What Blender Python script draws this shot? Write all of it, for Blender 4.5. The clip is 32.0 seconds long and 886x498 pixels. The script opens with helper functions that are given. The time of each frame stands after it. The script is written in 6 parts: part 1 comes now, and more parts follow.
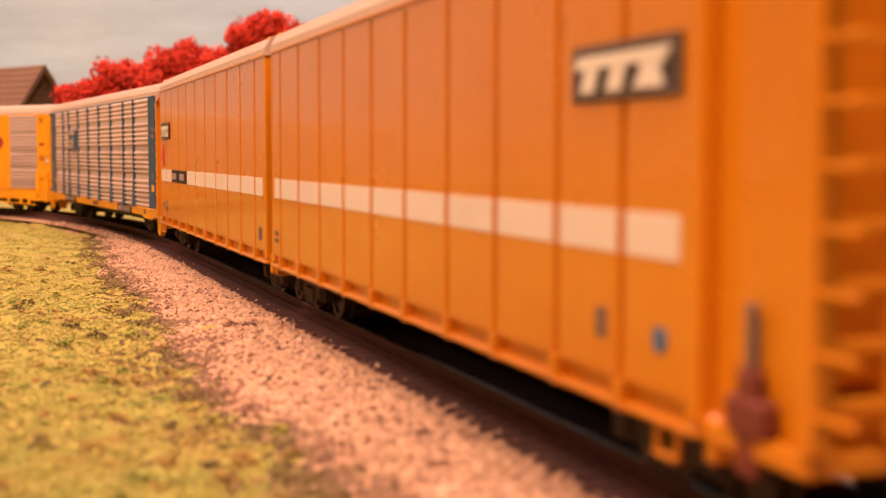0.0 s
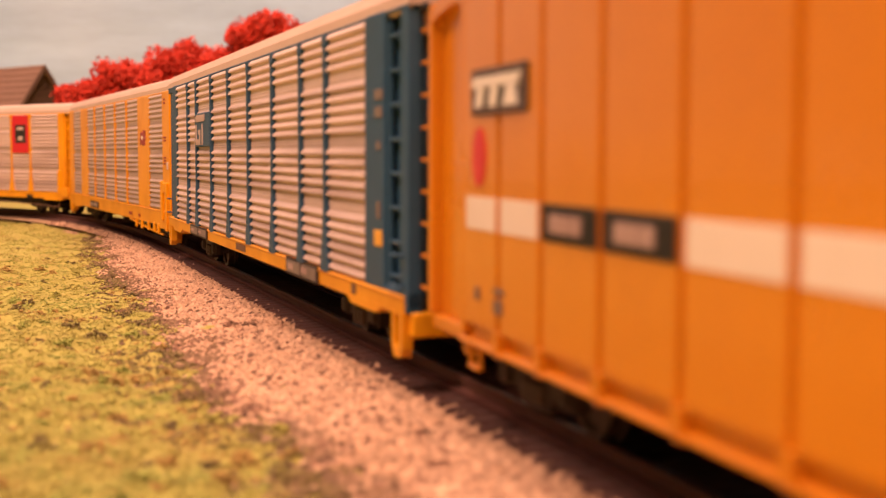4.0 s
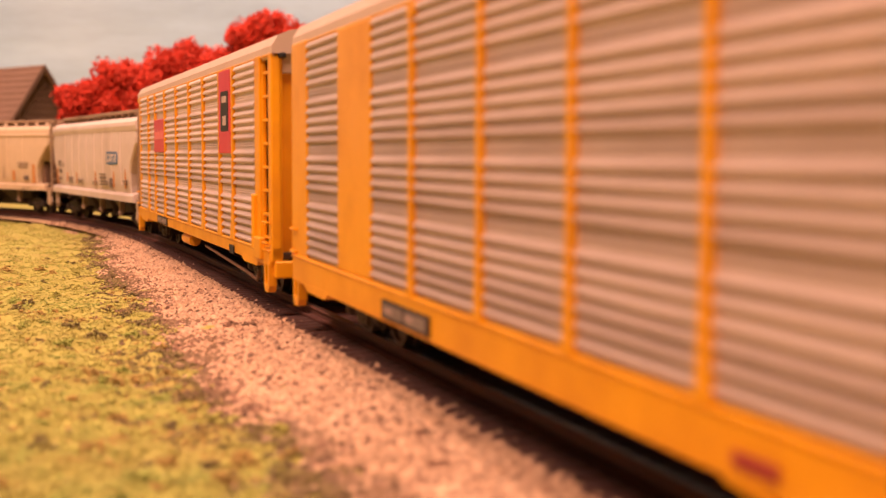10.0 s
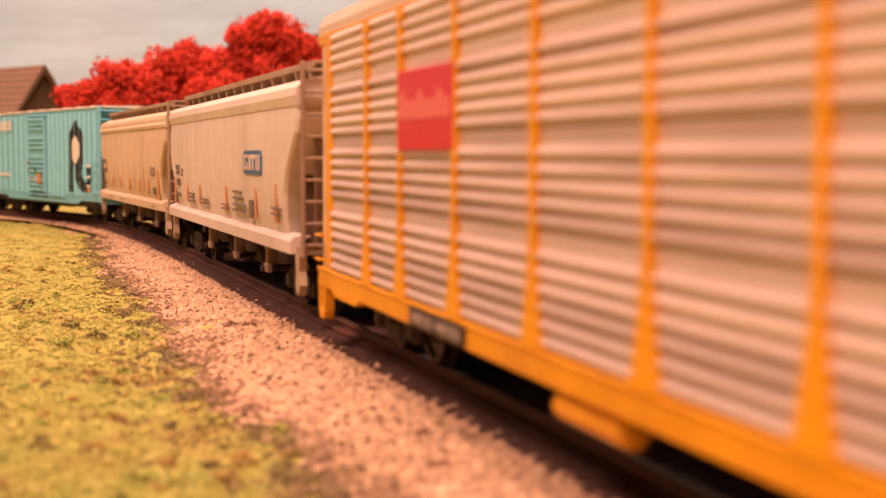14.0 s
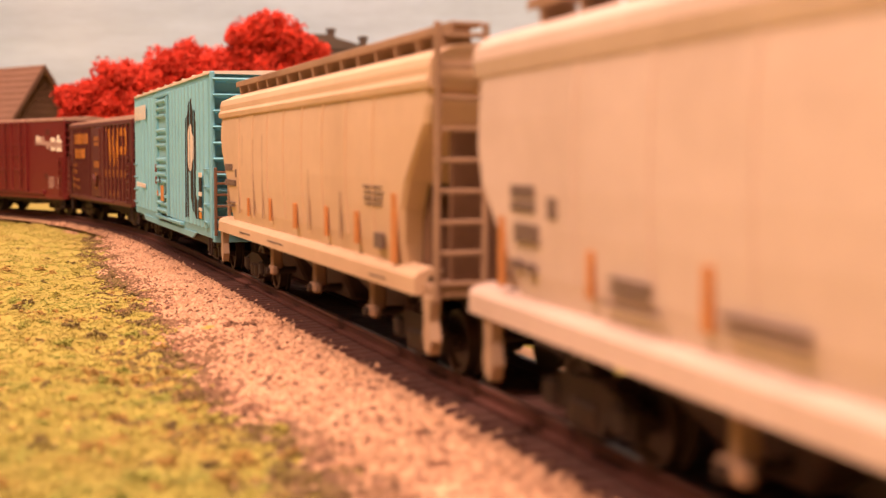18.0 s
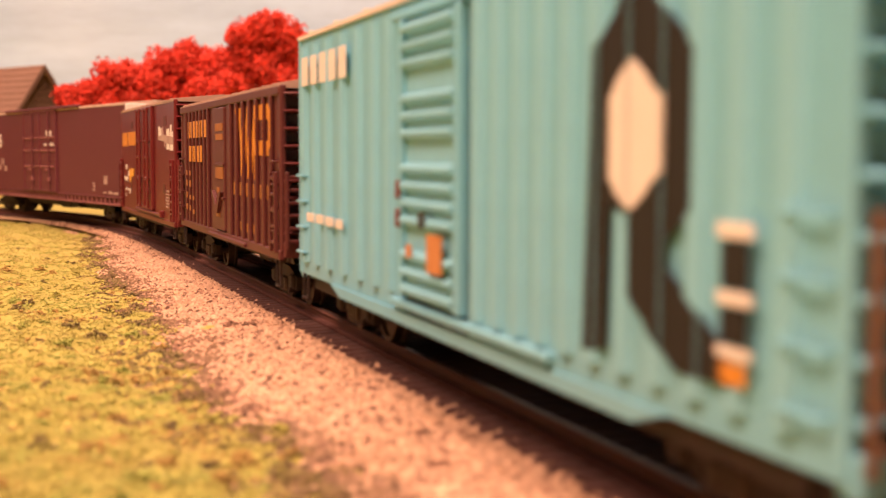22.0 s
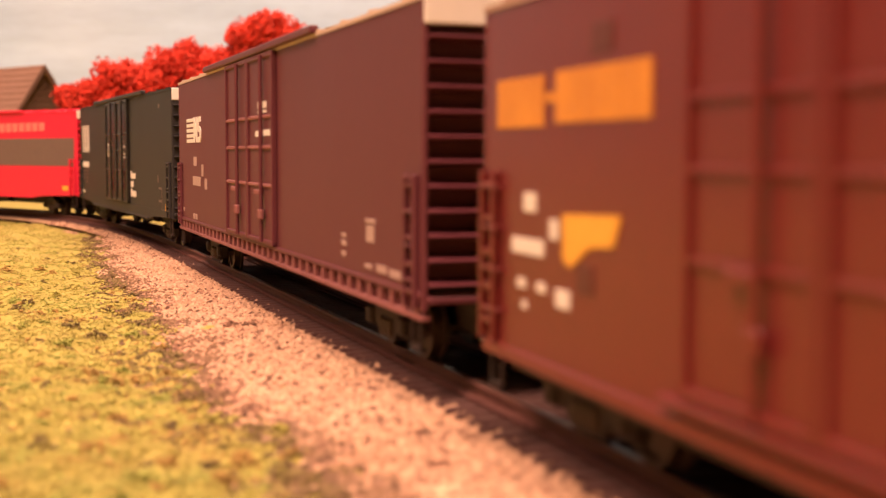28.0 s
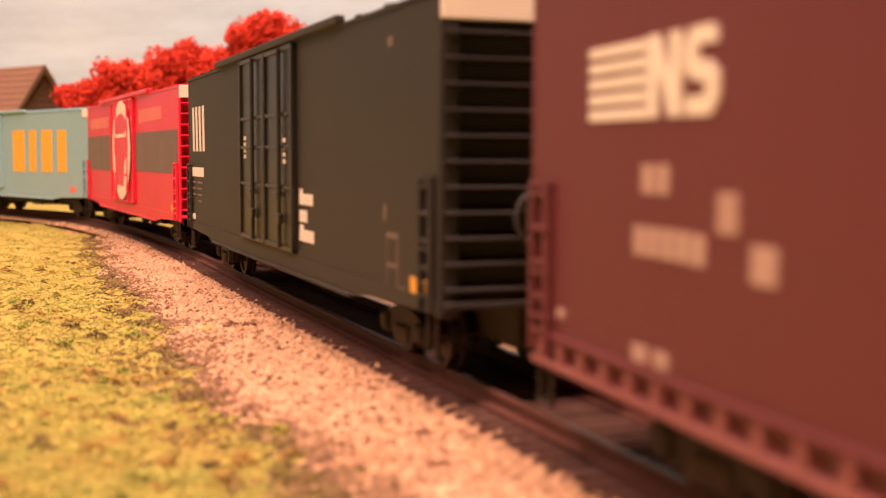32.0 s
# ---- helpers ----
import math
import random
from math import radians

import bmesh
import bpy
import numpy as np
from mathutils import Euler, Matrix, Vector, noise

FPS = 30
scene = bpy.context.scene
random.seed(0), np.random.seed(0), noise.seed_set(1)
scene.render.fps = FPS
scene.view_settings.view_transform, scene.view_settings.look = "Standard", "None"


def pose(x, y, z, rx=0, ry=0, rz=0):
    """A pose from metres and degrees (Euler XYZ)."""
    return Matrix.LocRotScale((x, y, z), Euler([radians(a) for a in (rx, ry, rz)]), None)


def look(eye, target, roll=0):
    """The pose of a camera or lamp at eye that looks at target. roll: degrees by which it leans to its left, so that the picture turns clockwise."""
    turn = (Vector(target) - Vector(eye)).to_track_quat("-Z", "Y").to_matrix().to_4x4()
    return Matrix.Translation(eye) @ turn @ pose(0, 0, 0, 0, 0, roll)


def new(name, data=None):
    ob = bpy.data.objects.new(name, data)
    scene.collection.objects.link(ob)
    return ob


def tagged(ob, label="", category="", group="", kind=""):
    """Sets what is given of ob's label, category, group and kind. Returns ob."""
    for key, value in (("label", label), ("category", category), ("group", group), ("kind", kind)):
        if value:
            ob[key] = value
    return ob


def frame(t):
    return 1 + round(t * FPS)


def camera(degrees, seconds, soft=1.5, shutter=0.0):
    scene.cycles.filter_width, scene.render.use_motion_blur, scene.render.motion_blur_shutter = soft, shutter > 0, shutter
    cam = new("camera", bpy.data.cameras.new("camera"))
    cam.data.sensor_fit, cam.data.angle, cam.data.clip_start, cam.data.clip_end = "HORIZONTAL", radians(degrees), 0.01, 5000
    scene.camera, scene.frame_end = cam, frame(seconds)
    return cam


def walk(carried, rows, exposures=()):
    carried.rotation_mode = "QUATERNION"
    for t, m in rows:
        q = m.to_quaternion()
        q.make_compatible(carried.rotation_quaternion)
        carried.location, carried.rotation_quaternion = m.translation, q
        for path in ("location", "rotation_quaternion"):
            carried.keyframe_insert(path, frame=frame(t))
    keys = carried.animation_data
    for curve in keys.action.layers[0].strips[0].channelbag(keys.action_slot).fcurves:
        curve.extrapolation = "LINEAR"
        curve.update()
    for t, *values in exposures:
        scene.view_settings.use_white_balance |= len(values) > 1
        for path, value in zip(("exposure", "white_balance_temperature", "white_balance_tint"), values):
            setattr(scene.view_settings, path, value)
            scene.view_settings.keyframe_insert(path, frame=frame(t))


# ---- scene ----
# A model railway: all sizes below are in millimetres, turned into metres by MM.
MM = 0.001
TAU = math.tau

cam = camera(39.21, 32.0, soft=1.3, shutter=0.4)
cam.data.dof.use_dof = True
cam.data.dof.focus_distance = 0.40
cam.data.dof.aperture_fstop = 24
EYE = (0.0, 0.0, 37.08 * MM)
CAMERA_POSE = Matrix.Translation(EYE) @ pose(0, 0, 0, 90 - 4.318, 0, 0) @ pose(0, 0, 0, 0, 0, 0.206)
walk(cam, [(0.0, CAMERA_POSE), (32.0, CAMERA_POSE)],
     exposures=[(0.0, 0.09, 6500, 10), (3.5, 0.05, 6500, 10), (6.0, 0.12, 6500, 10), (9.0, 0.12, 6500, 10), (13.0, 0.16, 6500, 10), (19.0, 0.26, 6500, 10), (23.0, 0.39, 6500, 10), (28.0, 0.41, 6500, 10), (32.0, 0.36, 6500, 10)])

# ---- light ----
world = bpy.data.worlds.new("room_air")
scene.world = world
world.use_nodes = True
world.node_tree.nodes["Background"].inputs[0].default_value = (1.0, 0.62, 0.46, 1)
world.node_tree.nodes["Background"].inputs[1].default_value = 0.02


def unseen_overhead_lamp(x, y, z, sx, sy, watts, target, colour=(1.0, 0.57, 0.42)):
    data = bpy.data.lights.new("unseen_overhead_lamp", "AREA")
    data.shape, data.size, data.size_y, data.energy, data.color = "RECTANGLE", sx, sy, watts, colour
    ob = new("unseen_overhead_lamp", data)
    ob.matrix_world = look((x, y, z), target)
    return ob


unseen_overhead_lamp(-0.75, -0.45, 1.45, 0.6, 0.6, 37, (0.0, 0.35, 0.0))
# two further unseen lamps, added to fill the cars and the background
unseen_overhead_lamp(0.15, -0.25, 1.55, 0.6, 0.6, 29, (0.0, 0.3, 0.0))
unseen_overhead_lamp(-0.2, 1.1, 1.55, 1.2, 0.3, 25, (-0.2, 1.1, 0.0))

# ---- the line of the track ----
# heading (radians left of straight ahead) at s millimetres beyond the point beside the camera
HEAD = (0.343475, 0.185406e-3 / 1.05, -1.420703e-6 / 1.05**2, 3.321114e-9 / 1.05**3)
S_LOW, S_HIGH, S_STEP = -3600, 5200, 4.0


def heading_table():
    ss = np.arange(S_LOW, S_HIGH, S_STEP)
    bend = np.zeros_like(ss)
    for i, s in enumerate(ss):
        q = min(max(s, -160.0), 672.0)
        bend[i] = HEAD[1] + 2 * HEAD[2] * q + 3 * HEAD[3] * q * q
        if s < -160:
            bend[i] = 0.0
    zero = int(round(-S_LOW / S_STEP))
    turn = np.concatenate([[0], np.cumsum((bend[1:] + bend[:-1]) / 2 * S_STEP)])
    turn = turn - turn[zero] + HEAD[0]
    turn = np.minimum(turn, math.pi * 0.98)
    xs = np.concatenate([[0], np.cumsum(-np.sin((turn[1:] + turn[:-1]) / 2) * S_STEP)])
    ys = np.concatenate([[0], np.cumsum(np.cos((turn[1:] + turn[:-1]) / 2) * S_STEP)])
    return ss, xs - xs[zero] + 17.6016, ys - ys[zero] + 194.689, turn


LINE = heading_table()


def on_line(s):
    ss, xs, ys, turn = LINE
    return float(np.interp(s, ss, xs)), float(np.interp(s, ss, ys)), float(np.interp(s, ss, turn))


def beside(s, side, z=0.0):
    """A point side millimetres to the camera's side of the track's middle."""
    x, y, a = on_line(s)
    return Vector((x - math.cos(a) * side, y - math.sin(a) * side, z)) * MM


def travel(t):
    q = (t - 16.0) / 16.0
    return 77.221 * t - 28.9966 * q * q + 14.9283 * q**3


# ---- materials ----
def material(name, base, rough=0.6, metal=0.0, spread=0.12, grain=900.0, bump=0.15, stain=None, stain_scale=60.0,
             stain_amount=0.0, per_piece=0.0, island=0.0, coat=0.0, bands=0.0):
    mat = bpy.data.materials.new(name)
    mat.use_nodes = True
    nt = mat.node_tree
    n, l = nt.nodes, nt.links
    b = n["Principled BSDF"]
    b.inputs["Metallic"].default_value = metal
    b.inputs["Coat Weight"].default_value = coat
    tc = n.new("ShaderNodeTexCoord")
    fine = n.new("ShaderNodeTexNoise")
    fine.inputs["Scale"].default_value = grain
    fine.inputs["Detail"].default_value = 4
    l.new(tc.outputs["Object"], fine.inputs["Vector"])
    broad = n.new("ShaderNodeTexNoise")
    broad.inputs["Scale"].default_value = stain_scale
    broad.inputs["Detail"].default_value = 5
    l.new(tc.outputs["Object"], broad.inputs["Vector"])
    mix = n.new("ShaderNodeMix")
    mix.data_type = "RGBA"
    mix.inputs[6].default_value = (*[c * (1 - spread) for c in base], 1)
    mix.inputs[7].default_value = (*[min(1, c * (1 + spread)) for c in base], 1)
    l.new(fine.outputs["Fac"], mix.inputs[0])
    out = mix.outputs[2]
    if stain_amount > 0:
        ramp = n.new("ShaderNodeValToRGB")
        ramp.color_ramp.elements[0].position, ramp.color_ramp.elements[1].position = 0.45, 0.72
        ramp.color_ramp.elements[1].color = (stain_amount,) * 3 + (1,)
        l.new(broad.outputs["Fac"], ramp.inputs[0])
        m2 = n.new("ShaderNodeMix")
        m2.data_type = "RGBA"
        l.new(ramp.outputs[0], m2.inputs[0])
        l.new(out, m2.inputs[6])
        m2.inputs[7].default_value = (*(stain or (0.1, 0.07, 0.05)), 1)
        out = m2.outputs[2]
    if bands:
        # long level streaks towards the stain colour
        mp = n.new("ShaderNodeMapping")
        mp.inputs["Scale"].default_value = (5, 5, 120)
        l.new(tc.outputs["Object"], mp.inputs[0])
        level = n.new("ShaderNodeTexNoise")
        level.inputs["Scale"].default_value = 1.0
        level.inputs["Detail"].default_value = 4
        l.new(mp.outputs[0], level.inputs["Vector"])
        br = n.new("ShaderNodeValToRGB")
        br.color_ramp.elements[0].position, br.color_ramp.elements[1].position = 0.48, 0.64
        br.color_ramp.elements[1].color = (bands,) * 3 + (1,)
        l.new(level.outputs["Fac"], br.inputs[0])
        m3 = n.new("ShaderNodeMix")
        m3.data_type = "RGBA"
        l.new(br.outputs[0], m3.inputs[0])
        l.new(out, m3.inputs[6])
        m3.inputs[7].default_value = (*(stain or (0.1, 0.07, 0.05)), 1)
        out = m3.outputs[2]
    if per_piece or island:
        hsv = n.new("ShaderNodeHueSaturation")
        src = n.new("ShaderNodeNewGeometry") if island else n.new("ShaderNodeObjectInfo")
        mr = n.new("ShaderNodeMapRange")
        mr.inputs[3].default_value, mr.inputs[4].default_value = 1 - (per_piece or island), 1 + (per_piece or island)
        l.new(src.outputs["Random Per Island" if island else "Random"], mr.inputs[0])
        l.new(mr.outputs[0], hsv.inputs["Value"])
        l.new(out, hsv.inputs["Color"])
        out = hsv.outputs[0]
    l.new(out, b.inputs["Base Color"])
    rr = n.new("ShaderNodeMapRange")
    rr.inputs[3].default_value, rr.inputs[4].default_value = max(0.05, rough - 0.1), min(1, rough + 0.1)
    l.new(broad.outputs["Fac"], rr.inputs[0])
    l.new(rr.outputs[0], b.inputs["Roughness"])
    if bump:
        bp = n.new("ShaderNodeBump")
        bp.inputs["Strength"].default_value = bump
        bp.inputs["Distance"].default_value = 0.0002
        l.new(fine.outputs["Fac"], bp.inputs["Height"])
        l.new(bp.outputs[0], b.inputs["Normal"])
    return mat

# ---- paints and surfaces ----
ORANGE = material("orange_paint", (0.63, 0.225, 0.007), 0.3, 0, 0.06, 300, 0.03, (0.5, 0.15, 0.02), 40, 0.25, coat=0.2)
YELLOW = material("yellow_paint", (0.80, 0.35, 0.004), 0.42, 0, 0.07, 300, 0.05, (0.50, 0.165, 0.012), 70, 0.4)
BLUE = material("dark_blue_paint", (0.020, 0.078, 0.150), 0.6, 0, 0.12, 400, 0.08, (0.05, 0.085, 0.11), 60, 0.3)
GALV = material("galvanised_steel", (0.72, 0.575, 0.53), 0.5, 0.1, 0.08, 500, 0.08, (0.30, 0.205, 0.175), 16, 0.3, per_piece=0.05, bands=0.75)
GALV_DARK = material("weathered_galvanised_steel", (0.56, 0.44, 0.40), 0.55, 0.1, 0.1, 500, 0.08, (0.26, 0.18, 0.15), 16, 0.35, per_piece=0.05, bands=0.7)
WHITE = material("white_paint", (0.80, 0.76, 0.70), 0.5, 0, 0.04, 400, 0.04, (0.6, 0.55, 0.48), 40, 0.3)
# roof cream darkened in its colour because overhead light hits roofs too strongly
ROOF = material("toned_down_roof_paint", (0.55, 0.415, 0.33), 0.65, 0, 0.05, 250, 0.06, (0.46, 0.34, 0.27), 25, 0.4)
CREAM = material("cream_roof_paint", (0.78, 0.70, 0.62), 0.6, 0, 0.05, 250, 0.06, (0.6, 0.5, 0.42), 25, 0.4)
BLACK = material("black_paint", (0.010, 0.009, 0.008), 0.7, 0, 0.2, 500, 0.05)
RED_SIGN = material("red_sign", (0.60, 0.016, 0.03), 0.4, 0, 0.08, 300, 0.03)
PINK = material("faded_red_lettering", (0.72, 0.2, 0.18), 0.5, 0, 0.08, 300, 0.03)
BRAKE_RED = material("rusty_brake_red", (0.17, 0.035, 0.02), 0.6, 0, 0.2, 300, 0.1, (0.08, 0.03, 0.02), 60, 0.5)
DARK_RED = material("dark_red_paint", (0.30, 0.03, 0.03), 0.5, 0, 0.12, 300, 0.05)
LEASE_GREY = material("warm_grey_hopper_paint", (0.68, 0.565, 0.515), 0.6, 0, 0.07, 250, 0.08, (0.36, 0.27, 0.2), 22, 0.45)
BUFF = material("buff_hopper_paint", (0.66, 0.50, 0.352), 0.6, 0, 0.07, 250, 0.08, (0.42, 0.29, 0.17), 22, 0.45)
BUFF_DARK = material("dusty_buff_paint", (0.44, 0.32, 0.22), 0.7, 0, 0.12, 250, 0.08, (0.22, 0.14, 0.09), 40, 0.5)
RUST = material("rust_streak", (0.55, 0.235, 0.075), 0.75, 0, 0.2, 400, 0.1)
RUST_AND_SHADE = material("rusty_and_shaded_steel", (0.17, 0.095, 0.06), 0.7, 0.2, 0.2, 500, 0.1)
BLUE_SIGN = material("blue_decal", (0.05, 0.14, 0.28), 0.5, 0, 0.08, 300, 0.03)
TEAL = material("teal_paint", (0.19, 0.51, 0.66), 0.55, 0, 0.06, 260, 0.06, (0.25, 0.48, 0.5), 25, 0.4)
TEAL_LIGHT = material("faded_teal_paint", (0.23, 0.56, 0.70), 0.55, 0, 0.06, 260, 0.06, (0.22, 0.46, 0.49), 25, 0.4)
BROWN = material("boxcar_brown_paint", (0.10, 0.021, 0.020), 0.5, 0, 0.1, 300, 0.08, (0.15, 0.05, 0.04), 30, 0.4)
BROWN_LIGHT = material("dusty_brown_roof_paint", (0.40, 0.27, 0.21), 0.7, 0, 0.1, 300, 0.08, (0.2, 0.1, 0.07), 30, 0.4)
OXIDE = material("oxide_red_paint", (0.14, 0.0165, 0.0175), 0.38, 0, 0.1, 300, 0.04, (0.165, 0.026, 0.024), 35, 0.5)
TUSCAN = material("tuscan_brown_paint", (0.113, 0.0225, 0.033), 0.58, 0, 0.06, 300, 0.04, (0.14, 0.034, 0.042), 20, 0.3)
# paler tuscan: dust and painted highlights on door ribs, handles and sill
TUSCAN_DUST_HIGHLIGHT = material("dusty_highlight_tuscan_paint", (0.27, 0.10, 0.10), 0.75, 0, 0.15, 300, 0.06, (0.15, 0.045, 0.05), 45, 0.5)
CHARCOAL = material("charcoal_green_paint", (0.0165, 0.0155, 0.0165), 0.6, 0, 0.1, 300, 0.04, (0.045, 0.038, 0.034), 15, 0.35)
RED = material("bright_red_paint", (0.68, 0.017, 0.06), 0.4, 0, 0.06, 300, 0.03, (0.5, 0.03, 0.05), 20, 0.25)
GREY_BAND = material("grey_band_paint", (0.15, 0.105, 0.095), 0.5, 0, 0.08, 300, 0.03)
PALE_BLUE = material("pale_blue_paint", (0.24, 0.44, 0.53), 0.5, 0, 0.06, 300, 0.03, (0.34, 0.42, 0.42), 20, 0.3)
GOLD = material("gold_lettering", (0.66, 0.27, 0.03), 0.5, 0, 0.1, 400, 0.03, (0.4, 0.14, 0.03), 90, 0.5)
FADED_GOLD = material("faded_gold_lettering", (0.36, 0.135, 0.03), 0.6, 0, 0.2, 400, 0.03, (0.16, 0.06, 0.03), 70, 0.5)
FADED_WHITE = material("faded_white_lettering", (0.44, 0.31, 0.28), 0.6, 0, 0.15, 400, 0.03, (0.25, 0.14, 0.12), 90, 0.5)
GRIME = material("grimy_beige_paint", (0.34, 0.23, 0.155), 0.75, 0, 0.15, 300, 0.1, (0.12, 0.07, 0.045), 45, 0.5)
NEAR_BLACK = material("sooty_door_paint", (0.011, 0.010, 0.009), 0.4, 0, 0.1, 300, 0.05, (0.03, 0.024, 0.02), 25, 0.4)
GREY_PLATE = material("grimy_grey_plate", (0.20, 0.16, 0.14), 0.6, 0, 0.15, 400, 0.05, (0.1, 0.07, 0.06), 90, 0.4)
AMBER = material("orange_yellow_lettering", (0.80, 0.42, 0.05), 0.5, 0, 0.1, 400, 0.03)
IRON = material("dark_grimy_steel", (0.021, 0.012, 0.009), 0.7, 0.0, 0.3, 500, 0.15, (0.05, 0.022, 0.013), 120, 0.5)
WHEEL = material("blackened_wheel_steel", (0.042, 0.028, 0.023), 0.5, 0.4, 0.2, 500, 0.08, (0.12, 0.06, 0.035), 120, 0.4)
RAIL_BROWN = material("rusty_brown_rail", (0.115, 0.042, 0.033), 0.7, 0.0, 0.2, 600, 0.12, (0.16, 0.068, 0.05), 90, 0.5)
RAIL_SHINE = material("worn_rail_head", (0.16, 0.10, 0.08), 0.35, 0.6, 0.15, 600, 0.05)
TIE = material("dark_brown_tie", (0.066, 0.026, 0.021), 0.85, 0, 0.3, 700, 0.25, (0.11, 0.052, 0.04), 120, 0.4, per_piece=0.12)


# ---- mesh makers, in millimetres ----
def mesh_from(name, verts, faces, mat, smooth=False):
    me = bpy.data.meshes.new(name)
    me.from_pydata([Vector(v) * MM for v in verts], [], faces)
    bm = bmesh.new()
    bm.from_mesh(me)
    bmesh.ops.recalc_face_normals(bm, faces=bm.faces)
    bm.to_mesh(me)
    bm.free()
    me.materials.append(mat)
    if smooth:
        for poly in me.polygons:
            poly.use_smooth = True
    return me


def part(name, me, parent, at=(0, 0, 0), label="", turn=None):
    ob = new(name, me)
    ob.parent = parent
    ob.location = Vector(at) * MM
    if turn:
        ob.rotation_euler = turn
    if label:
        ob["label"] = label
    return ob


def box_geometry(b, x0, x1, y0, y1, z0, z1):
    """A box with chamfered edges of width b."""
    lo, hi = (x0, y0, z0), (x1, y1, z1)
    b = min(b, 0.45 * min(x1 - x0, y1 - y0, z1 - z0))
    verts, index = [], {}
    for sx in (0, 1):
        for sy in (0, 1):
            for sz in (0, 1):
                for axis in range(3):
                    v = []
                    for a, s in enumerate((sx, sy, sz)):
                        full = hi[a] if s else lo[a]
                        v.append(full if a == axis else (full - b if s else full + b))
                    index[(sx, sy, sz, axis)] = len(verts)
                    verts.append(tuple(v))
    faces = []
    for axis in range(3):
        o1, o2 = [a for a in range(3) if a != axis]
        for s in (0, 1):
            loop = []
            for p, q in ((0, 0), (1, 0), (1, 1), (0, 1)):
                key = [0, 0, 0]
                key[axis], key[o1], key[o2] = s, p, q
                loop.append(index[(*key, axis)])
            faces.append(loop)
    for a1, a2 in ((0, 1), (0, 2), (1, 2)):
        free = 3 - a1 - a2
        for p in (0, 1):
            for q in (0, 1):
                k0, k1 = [0, 0, 0], [0, 0, 0]
                k0[a1] = k1[a1] = p
                k0[a2] = k1[a2] = q
                k1[free] = 1
                faces.append([index[(*k0, a1)], index[(*k1, a1)], index[(*k1, a2)], index[(*k0, a2)]])
    for sx in (0, 1):
        for sy in (0, 1):
            for sz in (0, 1):
                faces.append([index[(sx, sy, sz, a)] for a in range(3)])
    return verts, faces


def boxes(name, mat, items, bevel=0.2):
    verts, faces = [], []
    for item in items:
        v, f = box_geometry(bevel, *item)
        faces += [[i + len(verts) for i in g] for g in f]
        verts += v
    return mesh_from(name, verts, faces, mat)


def prism(name, mat, outline, a0, a1, axis="x", smooth=False):
    """outline: (y, z) along x, (x, z) along y or (x, y) along z."""
    verts, n = [], len(outline)
    for a in (a0, a1):
        for p, q in outline:
            verts.append((a, p, q) if axis == "x" else (p, a, q) if axis == "y" else (p, q, a))
    faces = [[i, (i + 1) % n, n + (i + 1) % n, n + i] for i in range(n)]
    faces += [list(range(n)), list(range(n, 2 * n))]
    return mesh_from(name, verts, faces, mat, smooth)


def strip(name, mat, front, depth, a0, a1, axis="x"):
    """A sheet that follows the (offset, z) points of front, extruded from a0 to a1, depth thick behind."""
    back = [(p + depth, q) for p, q in reversed(front)]
    return prism(name, mat, list(front) + back, a0, a1, axis)


def cylinder(name, mat, r, a0, a1, axis="y", n=16, centre=(0, 0)):
    return prism(name, mat, [(centre[0] + r * math.cos(TAU * i / n), centre[1] + r * math.sin(TAU * i / n)) for i in range(n)], a0, a1, axis)


def lathe(name, mat, rings, n=24):
    """rings: (y, radius) along the y axis."""
    verts, faces = [], []
    for y, r in rings:
        for i in range(n):
            a = TAU * i / n
            verts.append((r * math.cos(a), y, r * math.sin(a)))
    for k in range(len(rings) - 1):
        for i in range(n):
            j = (i + 1) % n
            faces.append([k * n + i, k * n + j, (k + 1) * n + j, (k + 1) * n + i])
    faces += [list(range(n)), list(range((len(rings) - 1) * n, len(rings) * n))]
    return mesh_from(name, verts, faces, mat)


HALF = 19.2          # half the width of a car
NEAR = -HALF         # the side that faces the camera
WHEEL_R = 5.6
CONSIST = []


# ---- running gear, shared by all cars ----
def wheel_mesh():
    r = WHEEL_R
    half = [(0.0, 0.9), (6.8, 0.9), (6.8, r + 0.7), (7.5, r + 0.7), (7.7, r), (9.6, r - 0.1), (9.6, r - 1.0), (9.0, r - 1.5), (9.0, 1.5), (10.0, 1.2), (11.3, 0.8)]
    return lathe("wheelset", WHEEL, [(-y, q) for y, q in half[:0:-1]] + half, 20)


WHEELSET = wheel_mesh()
SIDE_FRAME = prism("side_frame", IRON, [(-13.2, 7.2), (-12.8, 4.0), (-8.0, 4.0), (-6.4, 5.0), (-4.6, 2.6), (4.6, 2.6), (6.4, 5.0), (8.0, 4.0), (12.8, 4.0),
                                        (13.2, 7.2), (9.0, 8.4), (5.0, 9.4), (-5.0, 9.4), (-9.0, 8.4)], -1.0, 1.0, "y")
BOLSTER = boxes("truck", IRON, [(-3.4, 3.4, -12.5, 12.5, 5.2, 9.0), (-2.0, 2.0, -2.0, 2.0, 9.0, 11.0)], 0.4)
SPRING = boxes("spring_pack", WHEEL, [(-3.4 + i * 2.5, -1.6 + i * 2.5, -1.7, 1.7, 3.0, 6.6) for i in range(3)], 0.5)
BEARING = boxes("bearing_cap", IRON, [(-1.9, 1.9, -0.9, 0.9, 4.2, 7.9)], 0.6)
